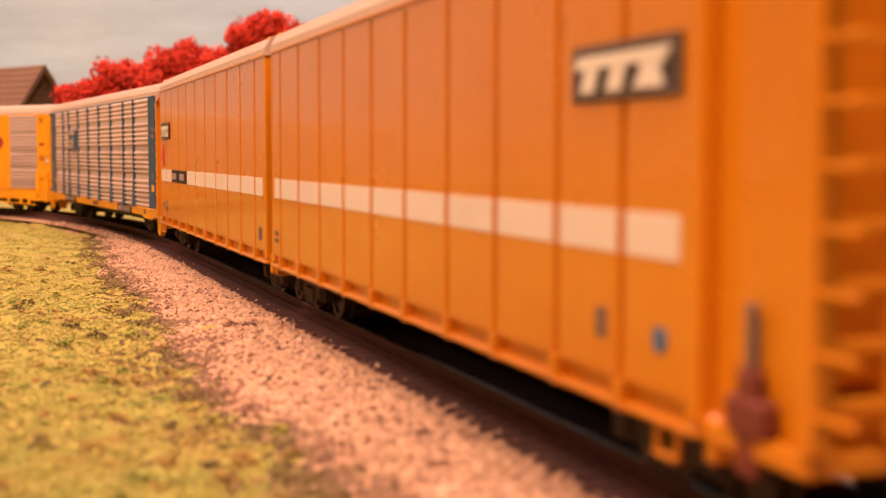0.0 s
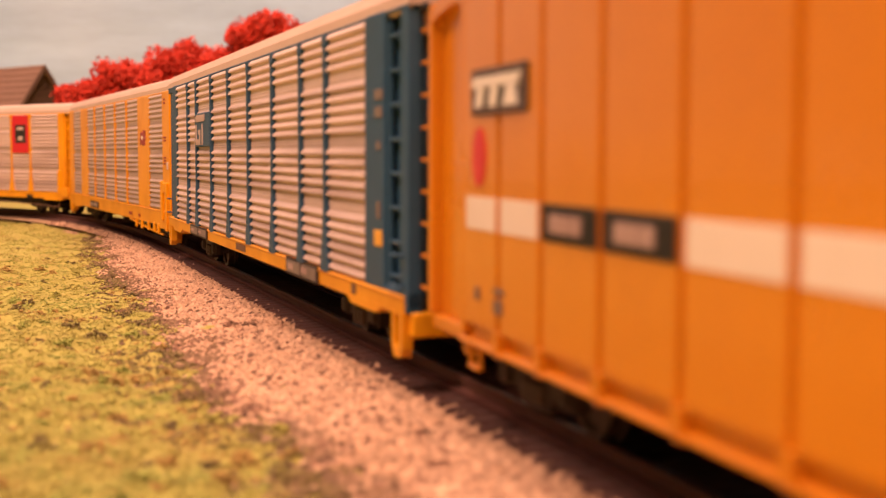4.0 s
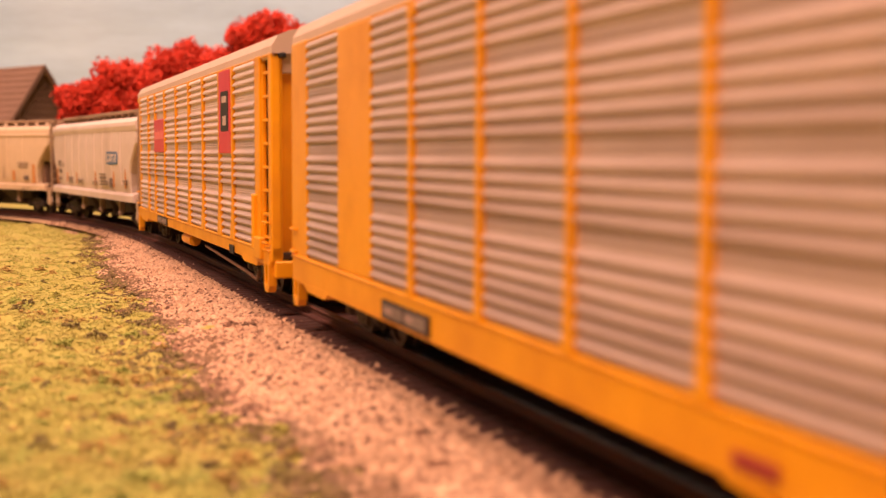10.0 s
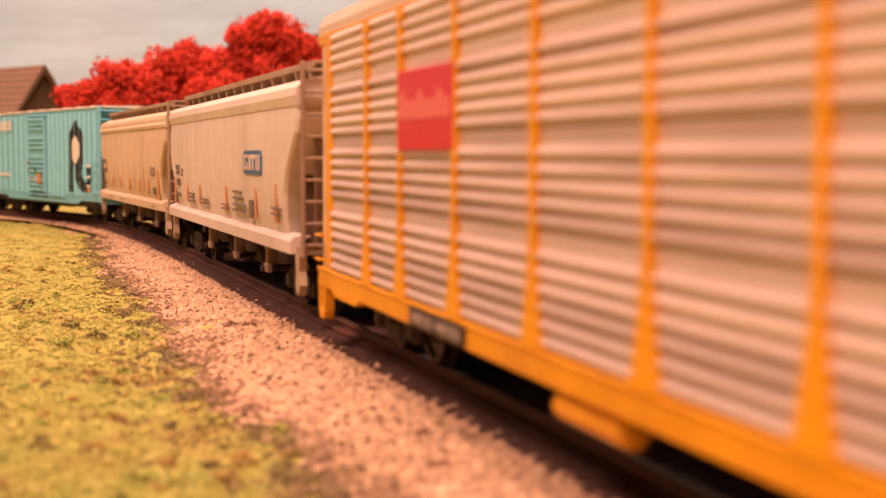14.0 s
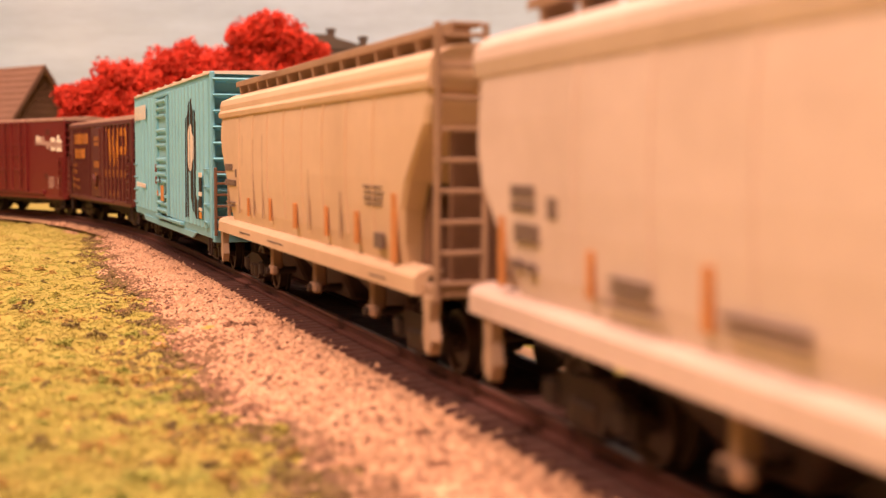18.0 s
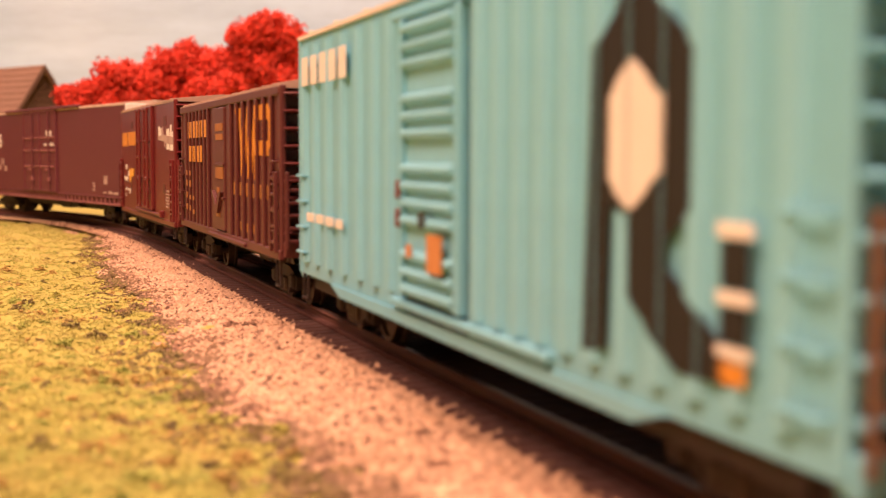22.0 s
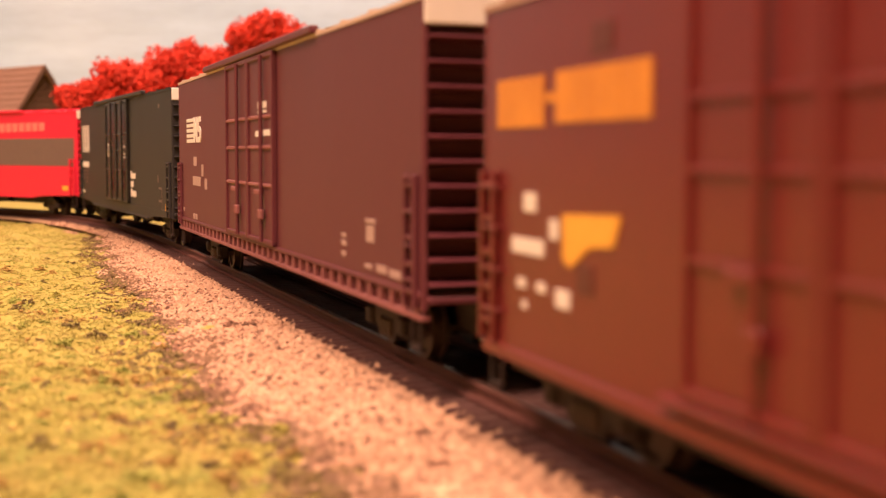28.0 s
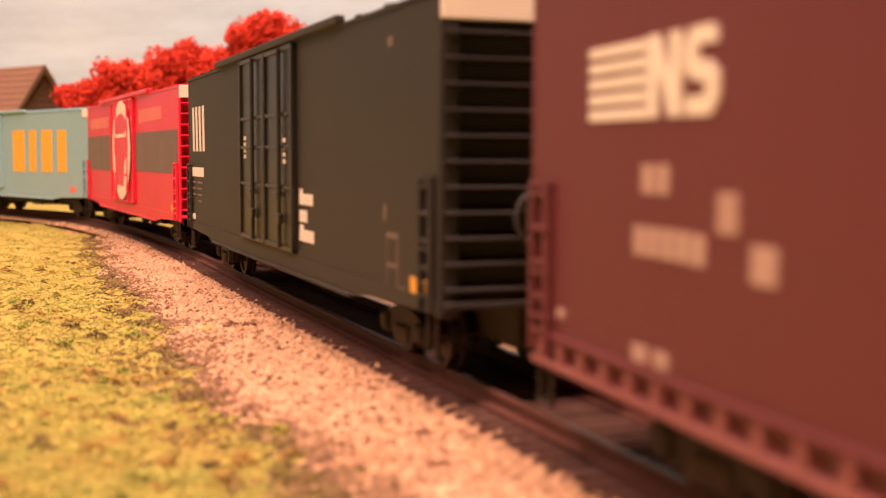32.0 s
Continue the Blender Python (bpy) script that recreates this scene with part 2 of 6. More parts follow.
KNUCKLE = prism("coupler", IRON, [(0, -1.1), (9.5, -1.1), (10.5, -2.4), (13.0, -2.2), (13.2, -0.9), (11.6, -0.4), (11.6, 0.9), (12.6, 1.3), (12.4, 2.2), (10.2, 2.3), (9.3, 1.1), (0, 1.1)], 6.6, 10.0, "z")
BRAKE_BEAM = boxes("brake_beam", IRON, [(-0.7, 0.7, -8, 8, 3.4, 4.6)], 0.2)


def running_gear(car, length, hub, low_frame=12.0):
    trucks = []
    for s in (1, -1):
        truck = part("truck", BOLSTER, car, (s * hub, 0, 0))
        for side in (1, -1):
            part("side_frame", SIDE_FRAME, truck, (0, side * 12.4, 0))
            part("spring_pack", SPRING, truck, (0, side * 12.4, 0))
            for x in (-9.9, 9.9):
                part("bearing_cap", BEARING, truck, (x, side * 13.4, 0))
        part("brake_beam", BRAKE_BEAM, truck, (4.2, 0, 0))
        wheels = [part("wheelset", WHEELSET, truck, (x, 0, WHEEL_R)) for x in (-9.9, 9.9)]
        trucks.append((truck, s * hub, wheels))
    for s in (1, -1):
        part("coupler", KNUCKLE, car, (s * (length / 2 - 1.0), 0, 0), turn=(0, 0, 0 if s > 0 else math.pi))
    return trucks


def start_car(name, label, category, place, length, hub=None):
    car = new(name)
    tagged(car, label, category, "freight train cars")
    hub = hub or length * 0.36
    gear = running_gear(car, length, hub)
    CONSIST.append((car, place, hub, gear))
    return car


RUNG_CACHE = {}


def ladder(car, mat, x, y, z0, z1, width, rungs, facing="end", label="", name="ladder", stile=1.0):
    """facing end: it stands across the car's end, starting at y; facing side: along the side, starting at x."""
    key = (mat.name, width, facing, stile)
    if facing == "end":
        stiles = [(x, x + stile, y, y + stile, z0, z1), (x, x + stile, y + width - stile, y + width, z0, z1)]
        if key not in RUNG_CACHE:
            RUNG_CACHE[key] = boxes("rung", mat, [(0, 0.8 * stile, 0.9 * stile, width - 0.9 * stile, -0.4 * stile, 0.4 * stile)], 0.12)
    else:
        stiles = [(x, x + 1.0, y - 1.0, y, z0, z1), (x + width - 1.0, x + width, y - 1.0, y, z0, z1)]
        if key not in RUNG_CACHE:
            RUNG_CACHE[key] = boxes("rung", mat, [(0.9, width - 0.9, -0.9, -0.1, -0.4, 0.4)], 0.15)
    lad = part(name, boxes("ladder", mat, stiles, 0.15), car, label=label)
    for i in range(rungs):
        z = z0 + (z1 - z0) * (i + 0.6) / rungs
        part("rung", RUNG_CACHE[key], lad, (x, y, z))
    return lad


def grab_irons(car, mat, x0, x1, y, levels):
    me = boxes("grab_iron", mat, [(x0, x1, y - 1.2, y - 0.7, -0.25, 0.25), (x0, x0 + 0.5, y - 1.0, y + 0.3, -0.25, 0.25), (x1 - 0.5, x1, y - 1.0, y + 0.3, -0.25, 0.25)], 0.1)
    for z in levels:
        part("grab_iron", me, car, (0, 0, z))


def bars(car, mat, items, y=NEAR, proud=0.25, name="lettering_bar", label=""):
    """Plain raised bars (x0, x1, z0, z1) on the side."""
    for x0, x1, z0, z1 in items:
        part(name, boxes(name, mat, [(x0, x1, y - proud, y + 0.05, z0, z1)], 0.05), car, label=label)


def plate(car, mat, outline, y=NEAR, proud=0.25, name="emblem", label=""):
    return part(name, prism(name, mat, outline, y - proud, y + 0.05, "y"), car, label=label)


def clip_x(outline, x0, x1):
    """The part of an (x, z) outline between two uprights."""
    for limit, sign in ((x0, 1), (x1, -1)):
        out = []
        for (ax, az), (bx, bz) in zip(outline, outline[1:] + outline[:1]):
            a_in, b_in = sign * (ax - limit) >= 0, sign * (bx - limit) >= 0
            if a_in:
                out.append((ax, az))
            if a_in != b_in:
                f = (limit - ax) / (bx - ax)
                out.append((limit, az + f * (bz - az)))
        outline = out
        if len(outline) < 3:
            return []
    return outline


def painted(car, mat, outline, ribs, half_rib, wall, crest, name="emblem", label=""):
    """A device painted over a ribbed side: one piece on the wall, one on each rib."""
    plate(car, mat, outline, wall, 0.12, name, label)
    for x in ribs:
        piece = clip_x(outline, x - half_rib, x + half_rib)
        if len(piece) > 2:
            plate(car, mat, piece, crest, 0.06, name, label)


def brake_wheel(car, mat, x, y, z, r=4.6):
    verts, faces, n, m = [], [], 20, 6
    for i in range(n):
        a = TAU * i / n
        for j in range(m):
            b = TAU * j / m
            rr = r + 0.45 * math.cos(b)
            verts.append((0.45 * math.sin(b), rr * math.cos(a), rr * math.sin(a)))
    for i in range(n):
        for j in range(m):
            faces.append([i * m + j, i * m + (j + 1) % m, ((i + 1) % n) * m + (j + 1) % m, ((i + 1) % n) * m + j])
    wheel = part("brake_wheel", mesh_from("brake_wheel", verts, faces, mat, True), car, (x, y, z))
    spoke = boxes("spoke", mat, [(-0.25, 0.25, -0.35, 0.35, 0, r)], 0.1)
    for k in range(5):
        part("spoke", spoke, wheel, turn=(TAU * k / 5, 0, 0))
    return wheel


def end_ribs(z0, z1, n, depth=3.0, gap=0.62):
    """(offset, z) points of a pressed steel end with n fat horizontal ribs."""
    pts, h = [(0, z0)], (z1 - z0) / n
    for i in range(n):
        a = z0 + i * h
        pts += [(0, a + h * gap * 0.5), (depth * 0.8, a + h * (gap * 0.5 + 0.12)), (depth, a + h * 0.5), (depth * 0.8, a + h * (1 - gap * 0.5 - 0.12)), (0, a + h * (1 - gap * 0.5))]
    return pts + [(0, z1)]


def pressed_end(car, mat, x, z0, z1, n, half=HALF, depth=4.4, name="end_wall", label=""):
    s = 1 if x > 0 else -1
    pts = [(x + s * (p - 2.6), q) for p, q in end_ribs(z0, z1, n, depth)]
    return part(name, strip("end_wall", mat, pts, -s * 1.0, -half + 0.7, half - 0.7, "y"), car, label=label)


def letters(car, mat, x0, x1, z0, z1, n, y=NEAR, proud=0.15, fill=0.72):
    """n plain upright bars in a row, in place of writing that cannot be read."""
    w = (x1 - x0) / n
    for k in range(n):
        bars(car, mat, [(x0 + (k + 0.5 - fill / 2) * w, x0 + (k + 0.5 + fill / 2) * w, z0, z1)], y, proud)


# ---- the cars ----
ROOF_ARCH = [(-19.4, 61.3), (-19.2, 63.2), (-17.8, 65.6), (-14.6, 67.0), (-8.0, 67.9), (0, 68.2), (8.0, 67.9), (14.6, 67.0), (17.8, 65.6), (19.2, 63.2), (19.4, 61.3)]


def arched_roof(car, mat, x0, x1, seams=(), label=""):
    inner = [(y * 0.96, z - 1.0) for y, z in reversed(ROOF_ARCH)]
    roof = part("roof", prism("roof", mat, ROOF_ARCH + inner, x0, x1, "x"), car, label=label)
    outer = [(y * 1.001, z + 0.07) for y, z in ROOF_ARCH]
    seam = prism("roof_seam", mat, outer + [(y, z - 0.3) for y, z in reversed(ROOF_ARCH)], -0.35, 0.35, "x")
    for x in seams:
        part("roof_seam", seam, roof, (x, 0, 0))
    for x in (x0, x1):
        part("roof_cap", prism("roof_cap", mat, ROOF_ARCH, x - 0.4 if x < 0 else x, x if x < 0 else x + 0.4, "x"), roof)
    return roof


def corrugated(name, mat, width, z0, z1, n, depth=0.65, flats=()):
    """Louvres: each slat overhangs the shaded groove below it; flats are left plain with two fine steps."""
    pts, h = [(NEAR, z0)], (z1 - z0) / n
    for i in range(n):
        a = z0 + i * h
        if i in flats:
            pts += [(NEAR, a + 0.3 * h), (NEAR - 0.16, a + 0.34 * h), (NEAR, a + 0.62 * h), (NEAR - 0.16, a + 0.66 * h)]
            continue
        pts += [(NEAR, a + 0.02 * h), (NEAR, a + 0.32 * h), (NEAR - depth, a + 0.38 * h), (NEAR - depth, a + 0.56 * h), (NEAR - depth * 0.5, a + 0.82 * h), (NEAR - depth * 0.1, a + 0.97 * h)]
    pts.append((NEAR, z1))
    return strip(name, mat, pts, 0.9, 0, width, "x")


def gusset_post(name, mat, z0, z1, width, foot, knee, y=NEAR, depth=1.1, cap=True):
    """A slim post that flares in a curve to its foot, with a small cap under the roof."""
    w, f, c = width / 2, foot / 2, width * (0.95 if cap else 0.5)
    flare = [(w + (f - w) * (1 - k / 6) ** 1.4, z0 + knee * k / 6) for k in range(7)]
    outline = flare + [(w, z1 - 3.2), (c, z1 - 2.6), (c, z1 - 0.6), (-c, z1 - 0.6), (-c, z1 - 2.6), (-w, z1 - 3.2)] + [(-x, z) for x, z in reversed(flare)]
    return prism(name, mat, outline, y - depth, y + 0.3, "y")


def rack_step(car, mat, x, top=11.0, low=3.4):
    """A heavy corner step: a rounded loop of plate below the sill."""
    outline = [(-2.9, top), (-2.7, low + 1.6), (-1.6, low), (1.6, low), (2.7, low + 1.6), (2.9, top), (1.3, top), (1.2, low + 2.2), (0.7, low + 1.7), (-0.7, low + 1.7), (-1.2, low + 2.2), (-1.3, top)]
    part("corner_step", prism("corner_step", mat, outline, NEAR - 0.8, NEAR + 1.2, "y"), car, (x, 0, 0))


def steps(car, mat, xs, y=NEAR, top=10.0, low=3.4):
    me = boxes("stirrup_step", mat, [(-2.2, -1.7, y + 0.2, y + 0.8, low, top), (1.7, 2.2, y + 0.2, y + 0.8, low, top), (-2.2, 2.2, y, y + 1.0, low, low + 0.6)], 0.12)
    for x in xs:
        part("stirrup_step", me, car, (x, 0, 0))


def well_car(place, length, front_logo):
    """A smooth-sided orange vehicle carrier with a pale band."""
    half = length / 2
    car = start_car("vehicle_carrier", "orange smooth-sided model vehicle carrier with broken white stripe", "railway car", place, length, half - 15)
    if front_logo:
        seams = [-half, -87.7, -69.2, -50.2, -31.4, -12.5, 6.6, 26.9, 45.8, 65.2, 81.6, half]
    else:
        seams = [-half, -81.4, -66.2, -48.8, -30.5, -11.6, 7.4, 26.9, 46.0, 65.6, 84.6, half]
    seam_post = boxes("side_post", ORANGE, [(-1.2, 1.2, NEAR + 0.85, NEAR + 1.5, 11.0, 61.2)], 0.1)
    bracket = prism("sill_bracket", ORANGE, [(NEAR - 0.5, 13.2), (NEAR + 1.6, 13.2), (NEAR + 1.6, 9.7), (NEAR - 0.1, 9.7), (NEAR - 0.5, 10.4)], -0.9, 0.9, "x")
    for a, b in zip(seams, seams[1:]):
        part("side_panel", boxes("side_panel", ORANGE, [(a + 0.8, b - 0.8, NEAR, NEAR + 1.0, 13.3, 61.3)], 0.12), car)
        dark = not front_logo and -66.5 < a < -40
        if dark:
            part("reporting_plate", boxes("reporting_plate", BLACK, [(a + 0.9, b - 0.7, NEAR - 0.35, NEAR + 0.05, 26.8, 31.3)], 0.2), car, label="black plate with pale lettering bars")
            mid = (a + b) / 2
            bars(car, FADED_WHITE, [(mid - 4.6, mid - 2.2, 27.9, 30.1), (mid - 1.6, mid + 0.8, 27.9, 30.1), (mid + 1.5, mid + 4.2, 27.9, 30.1)], NEAR - 0.35)
        else:
            left = 3.0 if a == -half else 1.0
            right = 3.4 if b == half else 1.0
            part("stripe_plate", boxes("stripe_plate", CREAM, [(a + left, b - right, NEAR - 0.12, NEAR + 0.05, 26.7, 31.3)], 0.05), car, label="cream white stripe segment")
        part("sill_recess", boxes("sill_recess", ORANGE, [(a + 0.6, b - 0.6, NEAR + 1.2, NEAR + 2.0, 10.6, 13.4)], 0.1), car)
    for x in seams[1:-1]:
        part("side_post", seam_post, car, (x, 0, 0))
        part("sill_bracket", bracket, car, (x, 0, 0))
    for x in (-half + 0.8, half - 0.8):
        part("corner_post", boxes("corner_post", ORANGE, [(x - 0.9, x + 0.9, NEAR - 0.1, NEAR + 2.4, 11.2, 61.3)], 0.3), car)
        part("corner_post", boxes("corner_post", ORANGE, [(x - 0.9, x + 0.9, HALF - 2.4, HALF + 0.5, 11.2, 61.3)], 0.3), car)
    part("side_sill", boxes("side_sill", ORANGE, [(-half, half, NEAR - 0.3, NEAR + 2.0, 10.0, 10.8)], 0.2), car)
    part("sill_flange", boxes("sill_flange", ORANGE, [(-half, half, NEAR + 0.1, NEAR + 2.2, 12.8, 13.3)], 0.15), car)
    part("far_side_wall", boxes("far_side_wall", ORANGE, [(-half, half, HALF - 1.0, HALF, 11.0, 61.3)], 0.2), car)
    part("floor_pan", boxes("floor_pan", IRON, [(-half + 1, half - 1, NEAR + 2.6, HALF - 1.2, 10.8, 13.0), (-half + 34, half - 34, -8, 8, 5.5, 10.8)], 0.3), car, label="black underframe")
    part("eave_rail", boxes("eave_rail", ORANGE, [(-half, half, NEAR - 0.4, NEAR + 0.6, 61.0, 61.8)], 0.2), car)
    arched_roof(car, ROOF, -half, half, (), "pale cream smooth roof")
    for s in (1, -1):
        x = s * half
        part("end_wall", boxes("end_wall", ORANGE, [(min(x - s * 2.4, x - s * 1.4), max(x - s * 2.4, x - s * 1.4), NEAR + 1.2, HALF - 1.2, 11.5, 66.0)], 0.2), car)
        part("end_door", boxes("end_door", ORANGE, [(min(x - s * 1.4, x - s * 0.6), max(x - s * 1.4, x - s * 0.6), -12.5, 12.5, 14.0, 60.0)], 0.3), car)
        part("end_sill", boxes("end_sill", ORANGE, [(min(x, x + s * 1.6), max(x, x + s * 1.6), NEAR + 1.0, HALF - 1.0, 7.6, 12.4)], 0.4), car)
    # the open vestibule at the outer end: a set-back wall, a post and a ladder
    s = 1 if front_logo else -1
    x, out = s * half, s * (half + 15.5)
    lo, hi = min(x, out), max(x, out)
    part("vestibule_wall", boxes("vestibule_wall", ORANGE, [(lo, hi, NEAR + 2.2, NEAR + 3.0, 12.0, 60.0)], 0.2), car, label="shaded orange wall of the open car end")
    part("vestibule_post", boxes("vestibule_post", ORANGE, [(min(out, out + s * 1.8), max(out, out + s * 1.8), NEAR + 0.2, NEAR + 3.0, 12.0, 60.6)], 0.3), car)
    part("vestibule_brace", prism("vestibule_brace", ORANGE, [(x, 61.2), (x, 58.6), (x + s * 4, 59.6), (out - s * 3, 58.6), (out + s * 1.8, 57.0), (out + s * 1.8, 59.4), (out - s * 3, 61.0)], NEAR + 0.3, NEAR + 1.5, "y"), car)
    part("vestibule_floor", boxes("vestibule_floor", ORANGE, [(lo, hi + 1.0, NEAR + 0.6, HALF - 0.6, 9.8, 12.0)], 0.3), car)
    part("end_wall", boxes("end_wall", ORANGE, [(min(out, out - s), max(out, out - s), NEAR + 9.6, HALF - 1.2, 11.5, 62.0)], 0.2), car)
    lad = ladder(car, ORANGE, out + (0.4 if s > 0 else -1.8), NEAR + 1.4, 13.0, 59.0, 8.4, 9, stile=1.4)
    rung = boxes("side_rung", ORANGE, [(min(out + s * 1.8, out + s * 7.0), max(out + s * 1.8, out + s * 7.0), NEAR + 0.6, NEAR + 1.3, -0.35, 0.35)], 0.12)
    for k in range(9):
        part("side_rung", rung, lad, (0, 0, 15.5 + 5.2 * k))
    if front_logo:
        x0, x1, z0, z1 = 69.8, 94.0, 43.0, 49.2
    else:
        x0, x1, z0, z1 = -91.8, -70.4, 42.6, 48.9
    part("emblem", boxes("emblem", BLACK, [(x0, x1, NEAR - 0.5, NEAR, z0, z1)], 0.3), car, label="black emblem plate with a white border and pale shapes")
    w = x1 - x0
    y = NEAR - 0.5
    bars(car, FADED_WHITE, [(x0 + 0.5, x1 - 0.5, z1 - 0.6, z1 - 0.4), (x0 + 0.5, x1 - 0.5, z0 + 0.4, z0 + 0.6), (x0 + 0.5, x0 + 0.75, z0 + 0.7, z1 - 0.7), (x1 - 0.75, x1 - 0.5, z0 + 0.7, z1 - 0.7)], y, 0.12, "emblem_border")
    # a slanted bar over two uprights, and a waisted block
    plate(car, WHITE, [(x0 + 0.09 * w, z1 - 1.2), (x0 + 0.94 * w, z1 - 1.2), (x0 + 0.88 * w, z1 - 2.6), (x0 + 0.05 * w, z1 - 2.6)], y, 0.2)
    for k in (0.16, 0.42):
        plate(car, WHITE, [(x0 + k * w, z1 - 2.4), (x0 + (k + 0.14) * w, z1 - 2.4), (x0 + (k + 0.09) * w, z0 + 1.0), (x0 + (k - 0.05) * w, z0 + 1.0)], y, 0.2)
    plate(car, WHITE, [(x0 + 0.68 * w, z1 - 2.4), (x0 + 0.9 * w, z1 - 2.4), (x0 + 0.84 * w, (z0 + z1) / 2 - 0.3), (x0 + 0.88 * w, z0 + 1.0), (x0 + 0.62 * w, z0 + 1.0), (x0 + 0.68 * w, (z0 + z1) / 2 - 0.3)], y, 0.2)
    if front_logo:
        plate(car, BLUE_SIGN, [(90.2 + 1.4 * math.cos(TAU * i / 14), 18.6 + 1.4 * math.sin(TAU * i / 14)) for i in range(14)], NEAR, 0.2, "round_decal", "small dark blue round decal")
        bars(car, GREY_BAND, [(-93.5, -90.5, 16.2, 17.2), (-93.5, -90.5, 17.8, 19.0), (76.2, 78.4, 17.2, 20.4)])
        brake = part("brake_stand", boxes("brake_stand", BRAKE_RED, [(half + 6.0, half + 9.0, NEAR + 0.4, NEAR + 1.9, 8.0, 18.0), (half + 5.0, half + 11.0, NEAR - 0.2, NEAR + 2.0, 12.0, 15.4)], 0.4), car, label="dark red brake stand")
        part("brake_lever", boxes("brake_lever", GREY_BAND, [(half + 7.0, half + 8.2, NEAR + 0.6, NEAR + 1.6, 18.0, 24.0)], 0.3), brake)
    else:
        plate(car, RED_SIGN, [(-89.0 + 2.7 * math.cos(TAU * i / 22), 36.8 + 4.1 * math.sin(TAU * i / 22)) for i in range(22)], NEAR, 0.25, "round_decal", "red oval decal")
        bars(car, GREY_BAND, [(-90.4, -88.8, 16.8, 18.6), (-82.6, -78.8, 18.4, 19.2), (-82.6, -79.4, 15.8, 17.6), (89.5, 92.5, 15.6, 18.8)])
    steps(car, ORANGE, (half - 6,) if front_logo else (-half + 6,), NEAR, 10.8, 6.6)
    return car


def rack_car(name, label, place, x0, x1, post_mat, panel_mat, sill_mat, end_mat, posts, post_w, foot, solid=(), roof_label="", flats=(), ridges=17, ridge=0.65, end_door_mat=None, z0=13.8, sill=(10.4, 13.9), hub=None, front=None, rear=None):
    length = x1 - x0
    car = start_car(name, label, "railway car", place, 2 * max(-x0, x1), hub)
    z1 = 61.0
    cache = {}
    for a, b in zip(posts, posts[1:]):
        if (a, b) in solid:
            part("solid_panel", boxes("solid_panel", post_mat, [(a, b, NEAR - 0.6, NEAR + 0.6, z0, z1)], 0.2), car, label="plain painted panel between louvred ones")
            continue
        w = round(b - a, 1)
        if w not in cache:
            cache[w] = corrugated("side_panel", panel_mat, w, z0, z1, ridges, ridge, flats)
        part("side_panel", cache[w], car, (a, 0, 0))
    post = gusset_post("side_post", post_mat, z0 - 0.2, z1 + 0.4, post_w, foot, 14.0)
    for x in posts[1:-1]:
        if not any(x in s for s in solid):
            part("side_post", post, car, (x, 0, 0))
    part("far_side_wall", boxes("far_side_wall", panel_mat, [(x0, x1, HALF - 0.9, HALF, z0, z1)], 0.2), car)
    part("eave_rail", boxes("eave_rail", post_mat, [(x0, x1, NEAR - 0.3, NEAR + 0.8, z1 - 0.2, z1 + 0.5)], 0.2), car)
    arched_roof(car, ROOF, x0, x1, [x0 + length * k / 9 for k in range(1, 9)], roof_label or "pale cream arched roof with fine seams")
    for x, inner in ((x0, posts[0]), (x1, posts[-1])):
        s = 1 if x > 0 else -1
        brk, style = (front if s > 0 else rear) or (x, "plain")
        part("corner_post", boxes("corner_post", end_mat, [(min(brk, inner), max(brk, inner), NEAR - 0.5, NEAR + 1.4, 11.0, z1 + 0.6)], 0.3), car)
        lo, hi = min(brk, x), max(brk, x)
        if style == "ladder":
            part("ladder_recess", boxes("ladder_recess", end_mat, [(lo, hi, NEAR + 1.7, NEAR + 2.3, 11.5, z1)], 0.15), car)
            part("outer_stile", boxes("outer_stile", end_mat, [(min(x, x - s * 3.6), max(x, x - s * 3.6), NEAR - 0.3, NEAR + 2.6, 11.5, z1)], 0.3), car)
            ladder(car, end_mat, lo if s > 0 else lo + 3.6, NEAR + 1.2, 13.0, 59.5, hi - lo - 3.6, 8, facing="side")
            part("ladder_foot", boxes("ladder_foot", end_mat, [(lo, hi, NEAR - 0.4, NEAR + 2.4, 11.0, 14.6)], 0.3), car)
        elif style == "sheet":
            part("end_strip", boxes("end_strip", end_mat, [(lo, lo + 5.8, NEAR + 0.9, NEAR + 1.6, 11.5, z1)], 0.2), car)
            part("end_sheet", boxes("end_sheet", panel_mat, [(lo + 6.2, hi - 2.6, NEAR + 0.4, NEAR + 1.2, 12.8, 57.0), (hi - 2.2, hi, NEAR + 0.2, NEAR + 1.4, 12.8, 57.0)], 0.25), car, label="pale ribbed end sheet")
            for k in range(7):
                part("bolt", boxes("bolt", IRON, [(lo + 6.8, lo + 7.6, NEAR + 0.1, NEAR + 0.5, 17.0 + 6.2 * k, 17.8 + 6.2 * k)], 0.15), car)
        elif style == "gap":
            part("outer_stile", boxes("outer_stile", end_mat, [(min(x, x - s * 8.6), max(x, x - s * 8.6), NEAR + 0.6, NEAR + 2.2, 13.0, z1)], 0.3), car)
            for link in ((lo, hi, NEAR - 0.2, NEAR + 2.0, z1 - 1.6, z1 + 0.4), (lo, hi, NEAR + 0.6, NEAR + 2.0, 11.6, 13.0)):
                part("stile_link", boxes("stile_link", end_mat, [link], 0.3), car)
            part("slit_sheet", boxes("slit_sheet", panel_mat, [(hi - 4.3, hi - 0.3, NEAR + 0.1, NEAR + 0.8, 13.2, z1 - 1.8)], 0.15), car, label="pale sheet in the narrow slit beside the post")
